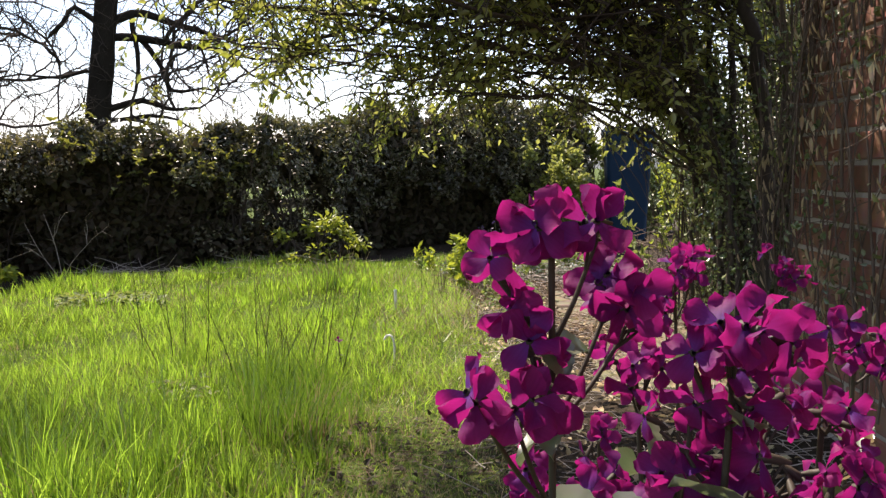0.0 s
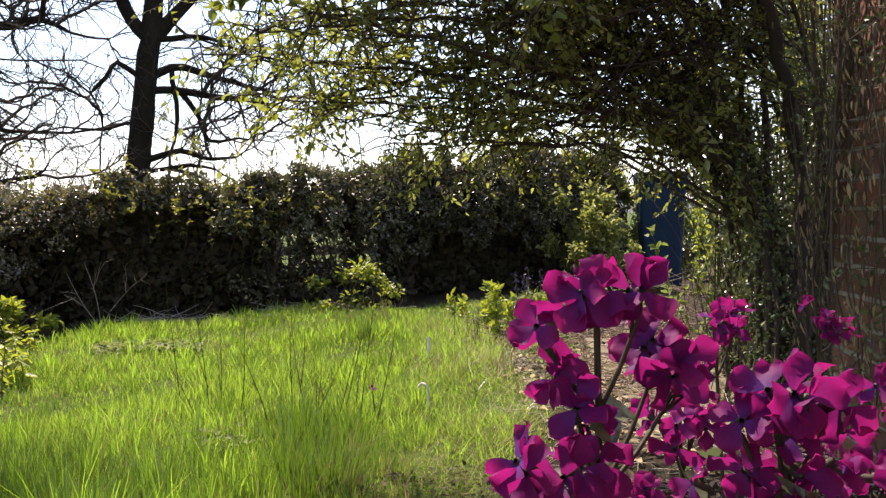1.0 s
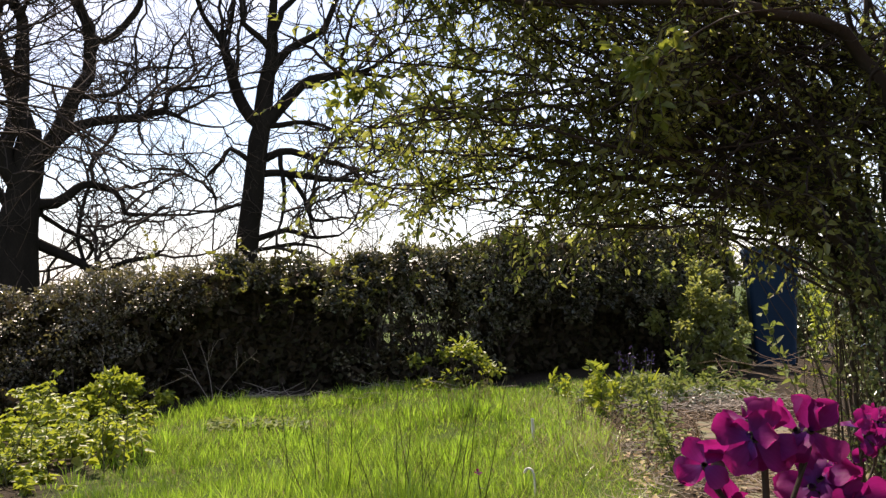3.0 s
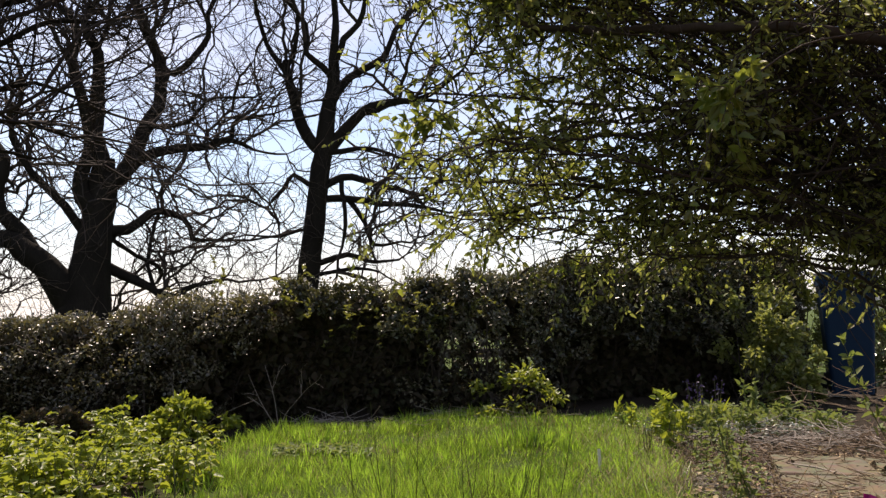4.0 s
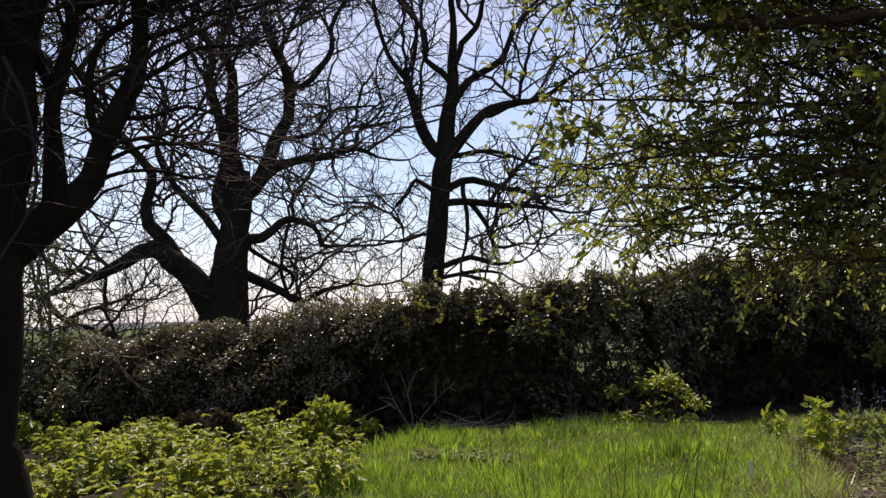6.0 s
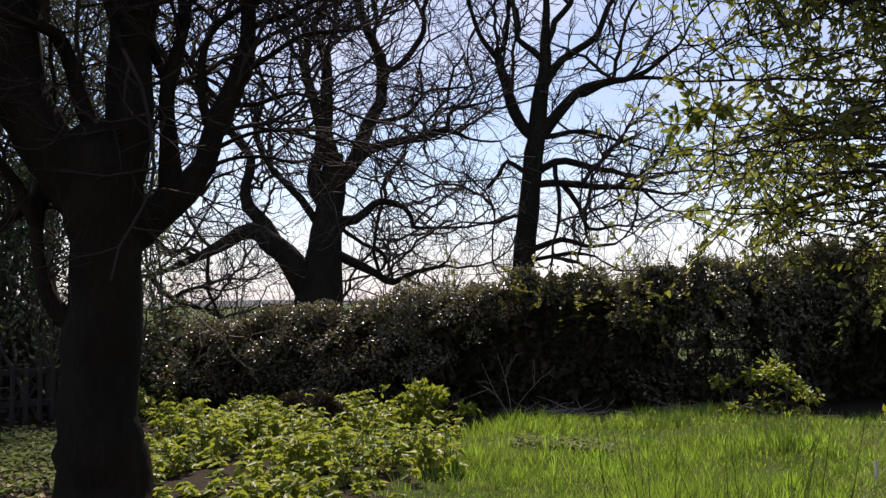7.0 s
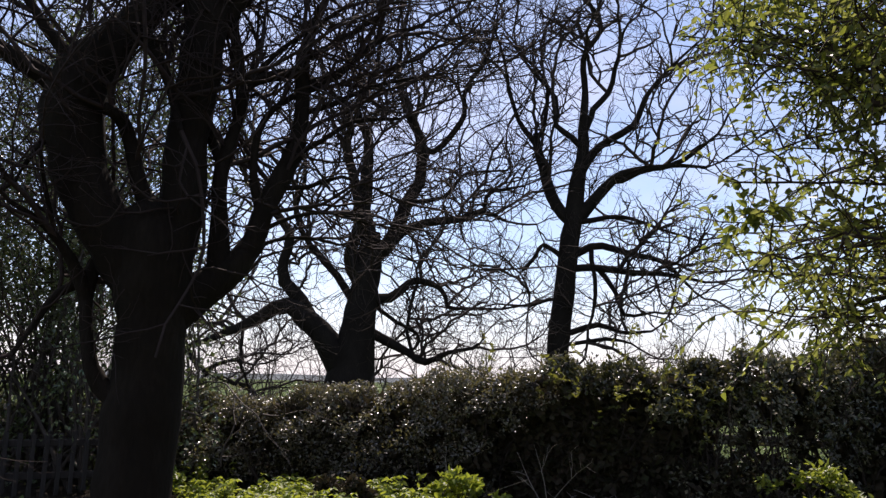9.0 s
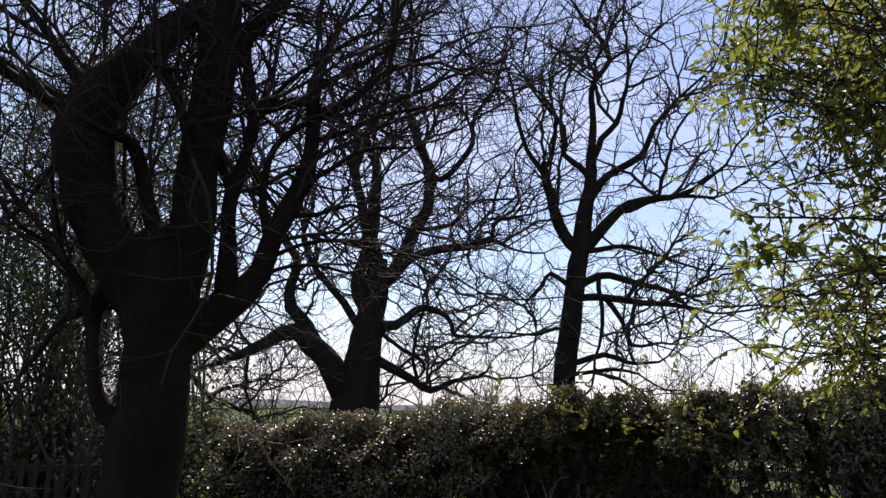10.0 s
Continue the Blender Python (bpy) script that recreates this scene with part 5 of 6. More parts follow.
# ---- the house wall ----
def build_wall():
    global rng
    rng = np.random.default_rng(101)
    X0, Y0, Y1, TOP = 0.98, -3.0, 2.28, 3.2
    bm = bmesh.new()
    bmesh.ops.create_cube(bm, size=1, matrix=Matrix.Translation((X0 + 0.118, (Y0 + Y1) / 2, TOP / 2 - 0.1)) @ Matrix.Diagonal((0.24, Y1 - Y0, TOP + 0.2, 1)))
    wall = part("wall_east", bm, M_MORTAR, None, "red brick house wall with pale mortar joints", kind="structure")
    wall["category"] = "wall"
    meshes = []
    for k in range(6):
        b = bmesh.new()
        bmesh.ops.create_cube(b, size=1, matrix=Matrix.Diagonal((0.03, 0.215, 0.065, 1)))
        for v in b.verts:
            v.co += Vector(rng.normal(0, 0.0012, 3))
        bmesh.ops.bevel(b, geom=b.edges[:], offset=0.004, segments=1, affect="EDGES")
        me = bpy.data.meshes.new("brick")
        b.to_mesh(me)
        b.free()
        me.materials.append(M_BRICK)
        meshes.append(me)
    for row in range(30):
        for col in range(9):
            y = 1.05 + col * 0.225 + (0.1125 if row % 2 else 0)
            if y > Y1 - 0.1:
                continue
            if row % 2 and y + 0.225 > Y1 - 0.1:
                cut = new("brick", meshes[int(rng.integers(6))])
                cut.location = (X0 + 0.008, y + 0.167, 0.05 + row * 0.075)
                cut.scale = (1, 0.47, 1)
                cut.parent = wall
            ob = new("brick", meshes[int(rng.integers(6))])
            ob.location = (X0 + 0.008 + rng.normal(0, 0.0015), y, 0.05 + row * 0.075)
            ob.parent = wall
    # the rest of the brickwork, past what is seen close by
    v, q = [], []
    for row in range(43):
        for col in range(-18, 9):
            y, z = 1.05 + col * 0.225 + (0.1125 if row % 2 else 0), 0.05 + row * 0.075
            if y > Y1 - 0.1 or y < Y0 + 0.1 or (row < 30 and col >= 0):
                continue
            k = len(v)
            o = rng.normal(0, 0.0015)
            for dx in (-0.007 + o, 0.02):
                for dy, dz in ((-0.1075, -0.0325), (0.1075, -0.0325), (0.1075, 0.0325), (-0.1075, 0.0325)):
                    v.append((X0 + dx, y + dy, z + dz))
            q += [(k, k + 3, k + 2, k + 1)] + [(k + i, k + (i + 1) % 4, k + 4 + (i + 1) % 4, k + 4 + i) for i in range(4)]
    part("brickwork", fast_mesh("brickwork", np.array(v), np.array(q)), M_BRICKWORK, wall, kind="stuff")
    climber = thing("wall_climber", (X0 - 0.02, 2.0, 0), "bare brown climber stems hanging down the brick wall", "climber")
    t = Tubes()
    for _ in range(90):
        y = 2.3 - 1.0 * rng.uniform(0, 1) ** 1.8
        pts, _ = wander((rng.normal(-0.02, 0.012), y - 2.0, rng.uniform(0, 1.2)), (0, rng.normal(0, 0.12), 1), rng.uniform(0.5, 1.8), 0.13, 0.04, 14)
        pts[:, 0] = np.clip(pts[:, 0], -0.07, 0.0)
        t.add(pts, np.linspace(rng.uniform(0.0012, 0.004), 0.001, 15), 5)
        for q in pts[3::2]:
            w, _ = wander(q, (rng.normal(-0.3, 0.2), rng.normal(0, 0.5), rng.normal(-0.3, 0.5)), rng.uniform(0.05, 0.16), 0.2, -0.05, 4)
            w[:, 0] = np.minimum(w[:, 0], 0.0)
            t.add(w, np.linspace(0.0014, 0.0007, 5), 3)
    part("vine_tangle", t.mesh("climber_stems"), M_VINE, climber, kind="stuff")
    n = 4200
    P = np.stack([rng.normal(-0.06, 0.04, n), rng.uniform(-0.8, 0.28, n), 2.6 - 2.4 * rng.uniform(0, 1, n) ** 0.8], 1)
    P = P[np.sin(13 * P[:, 1] + 3 * np.sin(4 * P[:, 2])) + 0.6 * np.sin(7 * P[:, 2] + 5 * P[:, 1]) > 0.15]
    n = len(P)
    L = rng.uniform(0.01, 0.023, n)
    # dry hanging strips whose pale colour also stands for sun flecks on the wall
    k = 2300
    F = np.stack([rng.normal(-0.05, 0.025, k), 0.32 - 0.9 * rng.uniform(0, 1, k) ** 1.5, rng.uniform(0.25, 2.3, k)], 1)
    F = F[np.sin(17 * F[:, 1] + 2 * np.sin(3 * F[:, 2])) + 0.7 * np.sin(9 * F[:, 2] + 6 * F[:, 1]) > -0.1]
    k = len(F)
    FL = rng.uniform(0.012, 0.045, k)
    part("dead_leaves", leaves_mesh("climber_dead_leaves", F, rand_dirs(k) * 0.25 + np.array([0, 0, -1.0]), rand_dirs(k) + np.array([-1.0, 0.3, 0.2]), FL, FL * rng.uniform(0.16, 0.3, k), broad=True), M_STRAW, climber, "withered leaf strips hanging down the wall, paled to read as sun flecks", kind="stuff")
    part("leaves", leaves_mesh("climber_leaves", P, rand_dirs(n, -0.5), rand_dirs(n), L, L * 0.55, broad=True), M_SHADE, climber, kind="stuff")


# ---- wheelie bin ----
def bin_shell(z0, z1, w0, d0, w1, d1, r):
    """A tapered box with rounded corners, open above."""
    bm = bmesh.new()
    rings = []
    for z, w, d in ((z0, w0, d0), (z0 + 0.03, w0 + 0.006, d0 + 0.006), ((z0 + z1) / 2, (w0 + w1) / 2, (d0 + d1) / 2), (z1 - 0.05, w1, d1), (z1 - 0.05, w1 + 0.03, d1 + 0.03), (z1, w1 + 0.03, d1 + 0.03)):
        ring = []
        for sx, sy, a0 in ((1, 1, 0), (-1, 1, 90), (-1, -1, 180), (1, -1, 270)):
            for k in range(5):
                a = radians(a0 + 22.5 * k)
                ring.append(bm.verts.new((sx * (w / 2 - r) + r * math.cos(a), sy * (d / 2 - r) + r * math.sin(a), z)))
        rings.append(ring)
    for a, b in zip(rings, rings[1:]):
        for k in range(20):
            bm.faces.new((a[k], a[(k + 1) % 20], b[(k + 1) % 20], b[k]))
    bm.faces.new(rings[0][::-1])
    bm.faces.new(rings[-1])
    return bm


def build_bin():
    x, y = 1.46, 7.0
    wb = thing("wheelie_bin", (x, y, float(ground_z(x, y))), "blue plastic wheelie bin standing beyond the hedge end", "bin")
    wb.rotation_euler = (0, 0, radians(-6))
    wb.scale = (0.84, 0.92, 0.945)
    body = part("body", bin_shell(0.05, 1.0, 0.36, 0.4, 0.47, 0.52, 0.04), M_BIN, wb, smooth=False)
    lid = bin_shell(1.0, 1.055, 0.5, 0.56, 0.48, 0.54, 0.04)
    for v in lid.verts:
        if v.co.z > 1.04:
            v.co.z += 0.025 * (1 - (v.co.x / 0.27) ** 2)
    lid_ob = part("lid", lid, M_BINLID, wb)
    t = Tubes()
    t.add([(-0.2, 0.31, 0.99), (0.2, 0.31, 0.99)], 0.014, 8)
    part("handle", t.mesh("bin_handle"), M_BINLID, wb)
    for sx in (-0.21, 0.21):
        bm = bmesh.new()
        bmesh.ops.create_cone(bm, cap_ends=True, segments=24, radius1=0.1, radius2=0.1, depth=0.045, matrix=Matrix.Translation((sx, 0.2, 0.1)) @ Matrix.Rotation(radians(90), 4, "Y"))
        wheel = part("wheel", bm, M_RUBBER, wb)


build_bin()


# ---- field fence beyond the hedge ----
def bevelled_box(size, at, bevel=0.006):
    bm = bmesh.new()
    bmesh.ops.create_cube(bm, size=1, matrix=Matrix.Translation(at) @ Matrix.Diagonal((*size, 1)))
    bmesh.ops.bevel(bm, geom=bm.edges[:], offset=bevel, segments=1, affect="EDGES")
    return bm


def build_field_fence():
    f = thing("field_fence", (-2.2, 7.75, -0.55), "weathered post and rail fence at the field's edge", "fence")
    for k in range(-3, 1):
        part("post", bevelled_box((0.11, 0.11, 1.2), (k * 1.5, 0.35 * k, 0.47)), M_TIMBER, f)
        for z in (0.35, 0.62, 0.9):
            bm = bevelled_box((1.52, 0.04, 0.09), (0, 0, 0))
            bmesh.ops.transform(bm, matrix=Matrix.Translation((k * 1.5 + 0.75, 0.35 * k + 0.175 - 0.07, z)) @ Matrix.Rotation(math.atan2(0.35, 1.5), 4, "Z"), verts=bm.verts)
            part("rail", bm, M_TIMBER, f)


build_field_fence()


def build_picket_fence():
    f = thing("paling_fence", (-5.45, 3.2, 0), "low grey wooden paling fence in the shade", "fence")
    d = np.array([0.5, 0.86])
    for k in range(16):
        p = d * (k - 7.5) * 0.085
        bm = bevelled_box((0.014, 0.032, 0.42), (p[0], p[1], 0.21 + 0.02 * math.sin(7 * k)), 0.003)
        part("paling", bm, M_PICKET, f)
    for z in (0.12, 0.34):
        bm = bevelled_box((1.4, 0.03, 0.05), (0, 0, 0))
        bmesh.ops.transform(bm, matrix=Matrix.Translation((-0.035, 0.02, z)) @ Matrix.Rotation(math.atan2(0.86, 0.5), 4, "Z"), verts=bm.verts)
        part("rail", bm, M_PICKET, f)


build_picket_fence()


# ---- flower bed ----
def petal_mesh(seed, length, width):
    r = np.random.default_rng(seed)
    v, f = [], []
    us = np.array([0, 0.2, 0.4, 0.58, 0.74, 0.86, 0.95, 1.0])
    ws = np.linspace(-1, 1, 5)
    curl, ruffle = r.uniform(-0.6, 0.55), r.uniform(0.08, 0.22)
    for u in us:
        half = width / 2 * (0.14 + 0.86 * math.sin(min(u, 0.72) / 0.72 * math.pi / 2) ** 1.3) * (1 if u < 0.72 else max(0.22, 1 - ((u - 0.72) / 0.28) ** 2) ** 0.5)
        for w in ws:
            x = length * (u - 0.07 * w * w * (u > 0.7))
            z = length * (curl * u * u * 0.6 + ruffle * math.sin(5 * u + 2.4 * w + seed) * u + 0.10 * w * w * u)
            v.append((x, half * w, z))
    for i in range(7):
        for j in range(4):
            f.append((i * 5 + j, i * 5 + j + 1, (i + 1) * 5 + j + 1, (i + 1) * 5 + j))
    me = fast_mesh("petal", v, f)
    me.materials.append(M_PETAL)
    me.polygons.foreach_set("use_smooth", np.ones(len(me.polygons), bool))
    return me


def calyx_mesh():
    t = Tubes()
    t.add([(0, 0, -0.012), (0, 0, -0.007), (0, 0, -0.001), (0, 0, 0.001)], [0.0007, 0.0019, 0.0022, 0.0012], 7)
    me = t.mesh("calyx")
    me.materials.append(M_PLUMSTEM)
    return me


PETALS = [petal_mesh(s, 0.0145, 0.0124) for s in range(8)]
CALYX = calyx_mesh()


def toothed_leaf(length, width, seed):
    """A heart-shaped leaf with a toothed rim and sunken veins."""
    r = np.random.default_rng(seed)
    v, f = [], []
    n = 13
    for i in range(n):
        u = i / (n - 1)
        half = width / 2 * (math.sin(min(1, (u + 0.08) / 1.08) ** 0.62 * math.pi) ** 0.9) * (1 + 0.12 * (i % 2)) + 0.0004
        for w in (-1, -0.5, 0, 0.5, 1):
            v.append((length * (u - 0.1 * abs(w) * (u < 0.2)), half * w, length * (0.18 * abs(w) - 0.35 * u * u + 0.02 * math.sin(9 * u + seed + 3 * w))))
    for i in range(n - 1):
        for j in range(4):
            f.append((i * 5 + j, i * 5 + j + 1, (i + 1) * 5 + j + 1, (i + 1) * 5 + j))
    me = fast_mesh("honesty_leaf", v, f)
    me.materials.append(M_HONESTY_LEAF)
    me.polygons.foreach_set("use_smooth", np.ones(len(me.polygons), bool))
    return me


LEAVES = [toothed_leaf(0.05, 0.042, s) for s in range(4)]


def turned(at, direction, spin, size=1.0):
    """A pose whose z looks along direction."""
    q = Vector(direction).to_track_quat("Z", "Y")
    return Matrix.LocRotScale(at, q @ Euler((0, 0, spin)).to_quaternion(), (size, size, size))


def honesty(root, top, clusters, leaves, label, seed, cat="flower"):
    """One honesty plant: a stem, side stalks to each cluster (x, y, z, flowers, spread), toothed leaves."""
    global rng
    rng = np.random.default_rng(seed)
    plant = thing("honesty_plant", (root[0], root[1], 0), label, cat, "honesty in flower")
    org = np.array([root[0], root[1], 0.0])
    top = np.array(top, float)
    bend = (np.array([root[0], root[1], 0]) + top) / 2 + np.array([rng.normal(0, 0.008), rng.normal(0, 0.008), 0])
    line = curve_through([org + np.array([0, 0, -0.02]), bend, top], 0.03)
    t = Tubes()
    t.add(line - org, np.linspace(0.0027, 0.0013, len(line)), 8)
    part("stem", t.mesh("honesty_stem"), M_PLUMSTEM, plant, smooth=True)
    for cx, cy, cz, count, spread in clusters:
        c = np.array([cx, cy, cz])
        k = int(np.argmin(np.abs(line[:, 2] - (cz - 0.018 - 0.7 * math.hypot(cx - top[0], cy - top[1])))))
        side = curve_through([line[k] - org, (line[k] + c) / 2 - org + np.array([0, 0, -0.005]), c - org - np.array([0, 0, 0.004])], 0.008)
        st = Tubes()
        st.add(side, np.linspace(0.0011, 0.0008, len(side)), 5)
        part("side_stem", st.mesh("side_stem"), M_PLUMSTEM, plant)
        for _ in range((count + 1) // 2 + (count > 4)):
            out = unit(rng.normal(0, 1, 3) + np.array([0, -0.55, 0.25]))
            p = c + out * spread * rng.uniform(0.55, 1.1) * np.array([1, 0.8, 0.75])
            face = unit(out + np.array([0, -0.45, 0.15]) + rng.normal(0, 0.25, 3))
            fl = new("flower", CALYX)
            fl.parent = plant
            fl.matrix_basis = turned(Vector(p - org), face, rng.uniform(0, 6.28), rng.uniform(0.7, 1.02))
            for q in range(4):
                pe = new("petal", PETALS[int(rng.integers(8))])
                pe.parent = fl
                pe.matrix_basis = pose(0, 0, 0, 0, 0, 90 * q + rng.normal(0, 9)) @ pose(0.001, 0, 0, rng.normal(0, 16), rng.normal(-8, 24), 0)
            st = Tubes()
            st.add(curve_through([side[-2 - int(rng.integers(0, 2)) % len(side)], (side[-1] + p - org) / 2 - np.array([0, 0, 0.003]), p - org - face * 0.01], 0.006), 0.0007, 4)
            part("stalk", st.mesh("flower_stalk"), M_PLUMSTEM, plant)
    for lx, ly, lz, size, ang in leaves:
        p = np.array([lx, ly, lz])
        k = int(np.argmin(np.abs(line[:, 2] - lz)))
        lf = new("leaf", LEAVES[int(rng.integers(4))])
        lf.parent = plant
        lf.matrix_basis = pose(*(line[k] - org), rng.normal(0, 25), rng.normal(5, 20), ang) @ Matrix.Diagonal((0.58 * size, 0.58 * size, 0.58 * size, 1))
    return plant


def dry_leaves(spots):
    for k, (x, y, z, a) in enumerate(spots):
        me = toothed_leaf(0.013, 0.009, 40 + k)
        me.materials.clear()
        lf = part("dry_leaf", me, M_STRAW, None, "withered cream-coloured leaf caught on the honesty")
        lf["category"] = "leaf"
        lf.matrix_basis = pose(x, y, z, 60, 20, a)


dry_leaves([(0.258, 0.452, 0.556, 30), (0.252, 0.448, 0.54, 160)])
HON = "purple honesty in full flower on a dark upright stem"
honesty((0.125, 0.43), (0.108, 0.376, 0.648), [(0.105, 0.37, 0.658, 5, 0.012), (0.124, 0.378, 0.657, 3, 0.01), (0.09, 0.372, 0.645, 3, 0.008), (0.132, 0.392, 0.634, 6, 0.014), (0.14, 0.402, 0.620, 5, 0.013),
         (0.097, 0.372, 0.63, 3, 0.006), (0.101, 0.366, 0.618, 3, 0.006), (0.081, 0.337, 0.609, 3, 0.005), (0.093, 0.352, 0.602, 3, 0.011), (0.106, 0.372, 0.602, 3, 0.008)],
        [(0, 0, 0.625, 0.5, -60), (0, 0, 0.60, 0.45, -10), (0, 0, 0.585, 0.55, -100), (0, 0, 0.57, 0.6, 200), (0, 0, 0.54, 0.9, -30), (0, 0, 0.5, 1.1, 150)], HON, 111)
honesty((0.19, 0.42), (0.176, 0.384, 0.612), [(0.172, 0.374, 0.622, 6, 0.014), (0.192, 0.384, 0.616, 5, 0.012), (0.157, 0.372, 0.613, 3, 0.01), (0.174, 0.382, 0.597, 6, 0.014), (0.16, 0.402, 0.579, 6, 0.016), (0.204, 0.42, 0.58, 3, 0.012)],
        [(0, 0, 0.57, 0.8, -80), (0, 0, 0.55, 0.9, 200), (0, 0, 0.52, 1.1, 20)], HON, 112)
honesty((0.25, 0.75), (0.24, 0.712, 0.59), [(0.236, 0.702, 0.596, 6, 0.017), (0.23, 0.702, 0.572, 5, 0.015), (0.258, 0.722, 0.6, 6, 0.018)], [(0, 0, 0.52, 1, -60), (0, 0, 0.48, 1.2, 160)], HON, 113)
honesty((0.4, 0.93), (0.39, 0.89, 0.575), [(0.383, 0.882, 0.582, 6, 0.02), (0.406, 0.885, 0.567, 6, 0.02)], [(0, 0, 0.5, 1.1, -120), (0, 0, 0.46, 1.2, 40)], HON, 114)
honesty((0.19, 0.58), (0.177, 0.556, 0.565), [(0.172, 0.552, 0.563, 6, 0.017), (0.185, 0.552, 0.568, 5, 0.015)], [(0, 0, 0.52, 1.0, -70), (0, 0, 0.5, 1.0, 100)], HON, 115)
honesty((0.34, 0.64), (0.33, 0.606, 0.568), [(0.329, 0.602, 0.572, 6, 0.02), (0.345, 0.61, 0.555, 6, 0.018)], [(0, 0, 0.5, 1.0, -100)], HON, 116)
honesty((0.24, 0.47), (0.233, 0.438, 0.565), [(0.234, 0.432, 0.572, 6, 0.014), (0.225, 0.404, 0.553, 6, 0.016), (0.245, 0.44, 0.55, 3, 0.012)], [(0, 0, 0.53, 0.9, -60), (0, 0, 0.5, 1.0, 170)], HON, 117)
honesty((0.115, 0.53), (0.108, 0.506, 0.505), [(0.106, 0.502, 0.511, 5, 0.015), (0.141, 0.468, 0.522, 5, 0.015)], [(0, 0, 0.46, 0.9, -80), (0, 0, 0.44, 1.0, 150)], HON, 118)
honesty((0.18, 0.43), (0.175, 0.4, 0.555), [(0.159, 0.402, 0.558, 5, 0.014), (0.197, 0.384, 0.566, 6, 0.016), (0.178, 0.395, 0.545, 6, 0.016)], [(0, 0, 0.53, 0.9, -110), (0, 0, 0.5, 1.0, 60)], HON, 119)
honesty((0.225, 0.39), (0.21, 0.372, 0.535), [(0.2, 0.366, 0.54, 5, 0.013), (0.222, 0.375, 0.532, 5, 0.014), (0.185, 0.37, 0.527, 4, 0.012)], [(0, 0, 0.525, 0.8, -70), (0, 0, 0.515, 0.8, -130)], HON, 122)
honesty((0.27, 0.45), (0.258, 0.42, 0.53), [(0.25, 0.412, 0.537, 5, 0.014), (0.268, 0.425, 0.528, 5, 0.014)], [(0, 0, 0.52, 0.8, -100), (0, 0, 0.51, 0.9, -20)], HON, 123)
honesty((0.145, 0.44), (0.138, 0.415, 0.535), [(0.132, 0.408, 0.545, 4, 0.012), (0.15, 0.41, 0.53, 4, 0.012)], [(0, 0, 0.53, 0.9, -95), (0, 0, 0.52, 0.8, -40), (0, 0, 0.515, 0.9, -150)], HON, 124)
honesty((0.17, 0.64), (0.165, 0.606, 0.495), [(0.164, 0.602, 0.5, 6, 0.018)], [(0, 0, 0.46, 1.0, -60), (0, 0, 0.44, 1.1, -140)], HON, 120)
honesty((-0.36, 2.72), (-0.37, 2.7, 0.09), [(-0.37, 2.7, 0.095, 2, 0.008)], [(0, 0, 0.05, 0.7, 30)], "single small pink honesty flower in the lawn", 121)


# ---- small plants, litter and markers on the ground ----
def weed(at, height, leaf, count, mat, label, seed, name="weed", stems=3):
    global rng
    rng = np.random.default_rng(seed)
    z = float(ground_z(*at))
    w = thing(name, (*at, z), label, "weed")
    t, P, A = Tubes(), [], []
    for _ in range(stems):
        pts, d = wander((rng.normal(0, 0.03), rng.normal(0, 0.03), -0.01), (rng.normal(0, 0.18), rng.normal(0, 0.18), 1), height * rng.uniform(0.6, 1.05), 0.08, 0.04, 9)
        t.add(pts, np.linspace(0.0035, 0.0012, 10), 4)
        for _ in range(count):
            k = int(rng.integers(2, 10))
            P.append(pts[k] + rng.normal(0, 0.012, 3))
            A.append(np.array([0, 0, 0.3]) + rng.normal(0, 0.8, 3))
    n = len(P)
    L = rng.uniform(0.6, 1.2, n) * leaf
    part("stem", t.mesh("weed_stems"), M_GREENSTEM, w)
    part("leaves", leaves_mesh("weed_leaves", P, A, rand_dirs(n, 1.0), L, L * 0.5, broad=True), mat, w)


TALL = "tall leafy weed with pale green leaves in the bed"
for i, (x, y, h, lf, c) in enumerate([(0.26, 3.35, 0.36, 0.035, 12), (0.3, 3.75, 0.3, 0.04, 12), (0.2, 3.95, 0.22, 0.04, 12), (0.3, 4.5, 0.3, 0.05, 34), (0.45, 4.9, 0.22, 0.05, 30), (0.1, 4.7, 0.24, 0.05, 36),
                                      (0.25, 5.0, 0.2, 0.05, 36), (0.75, 5.2, 0.25, 0.05, 30), (0.95, 5.0, 0.2, 0.05, 24), (-0.15, 5.1, 0.18, 0.045, 30), (0.6, 5.6, 0.3, 0.05, 30), (0.3, 3.0, 0.2, 0.04, 20), (0.05, 4.5, 0.32, 0.055, 40), (0.12, 4.95, 0.3, 0.055, 40), (0.0, 4.9, 0.22, 0.05, 36)]):
    weed((x, y), h, lf, c, M_NETTLE if x < 0.2 else M_WEED, TALL, 130 + i)
weed((1.05, 3.9), 0.62, 0.05, 60, M_WEED, "tall spurge-like stem with whorls of pale leaves", 145, "spurge", 2)
weed((1.3, 4.35), 0.8, 0.05, 60, M_SHOOT, "tall leafy stem with bright yellow-green leaves", 146, "spurge", 3)
weed((1.42, 5.6), 0.85, 0.05, 60, M_SHOOT, "leafy bramble shoot by the bin", 147, "bramble", 3)
weed((-2.25, 2.75), 0.5, 0.03, 24, M_NETTLE, "tall thin seedling stem among the nettles", 148, "weed", 3)
weed((-1.95, 3.0), 0.42, 0.03, 20, M_NETTLE, "tall thin seedling stem at the nettle bed's edge", 149, "weed", 2)


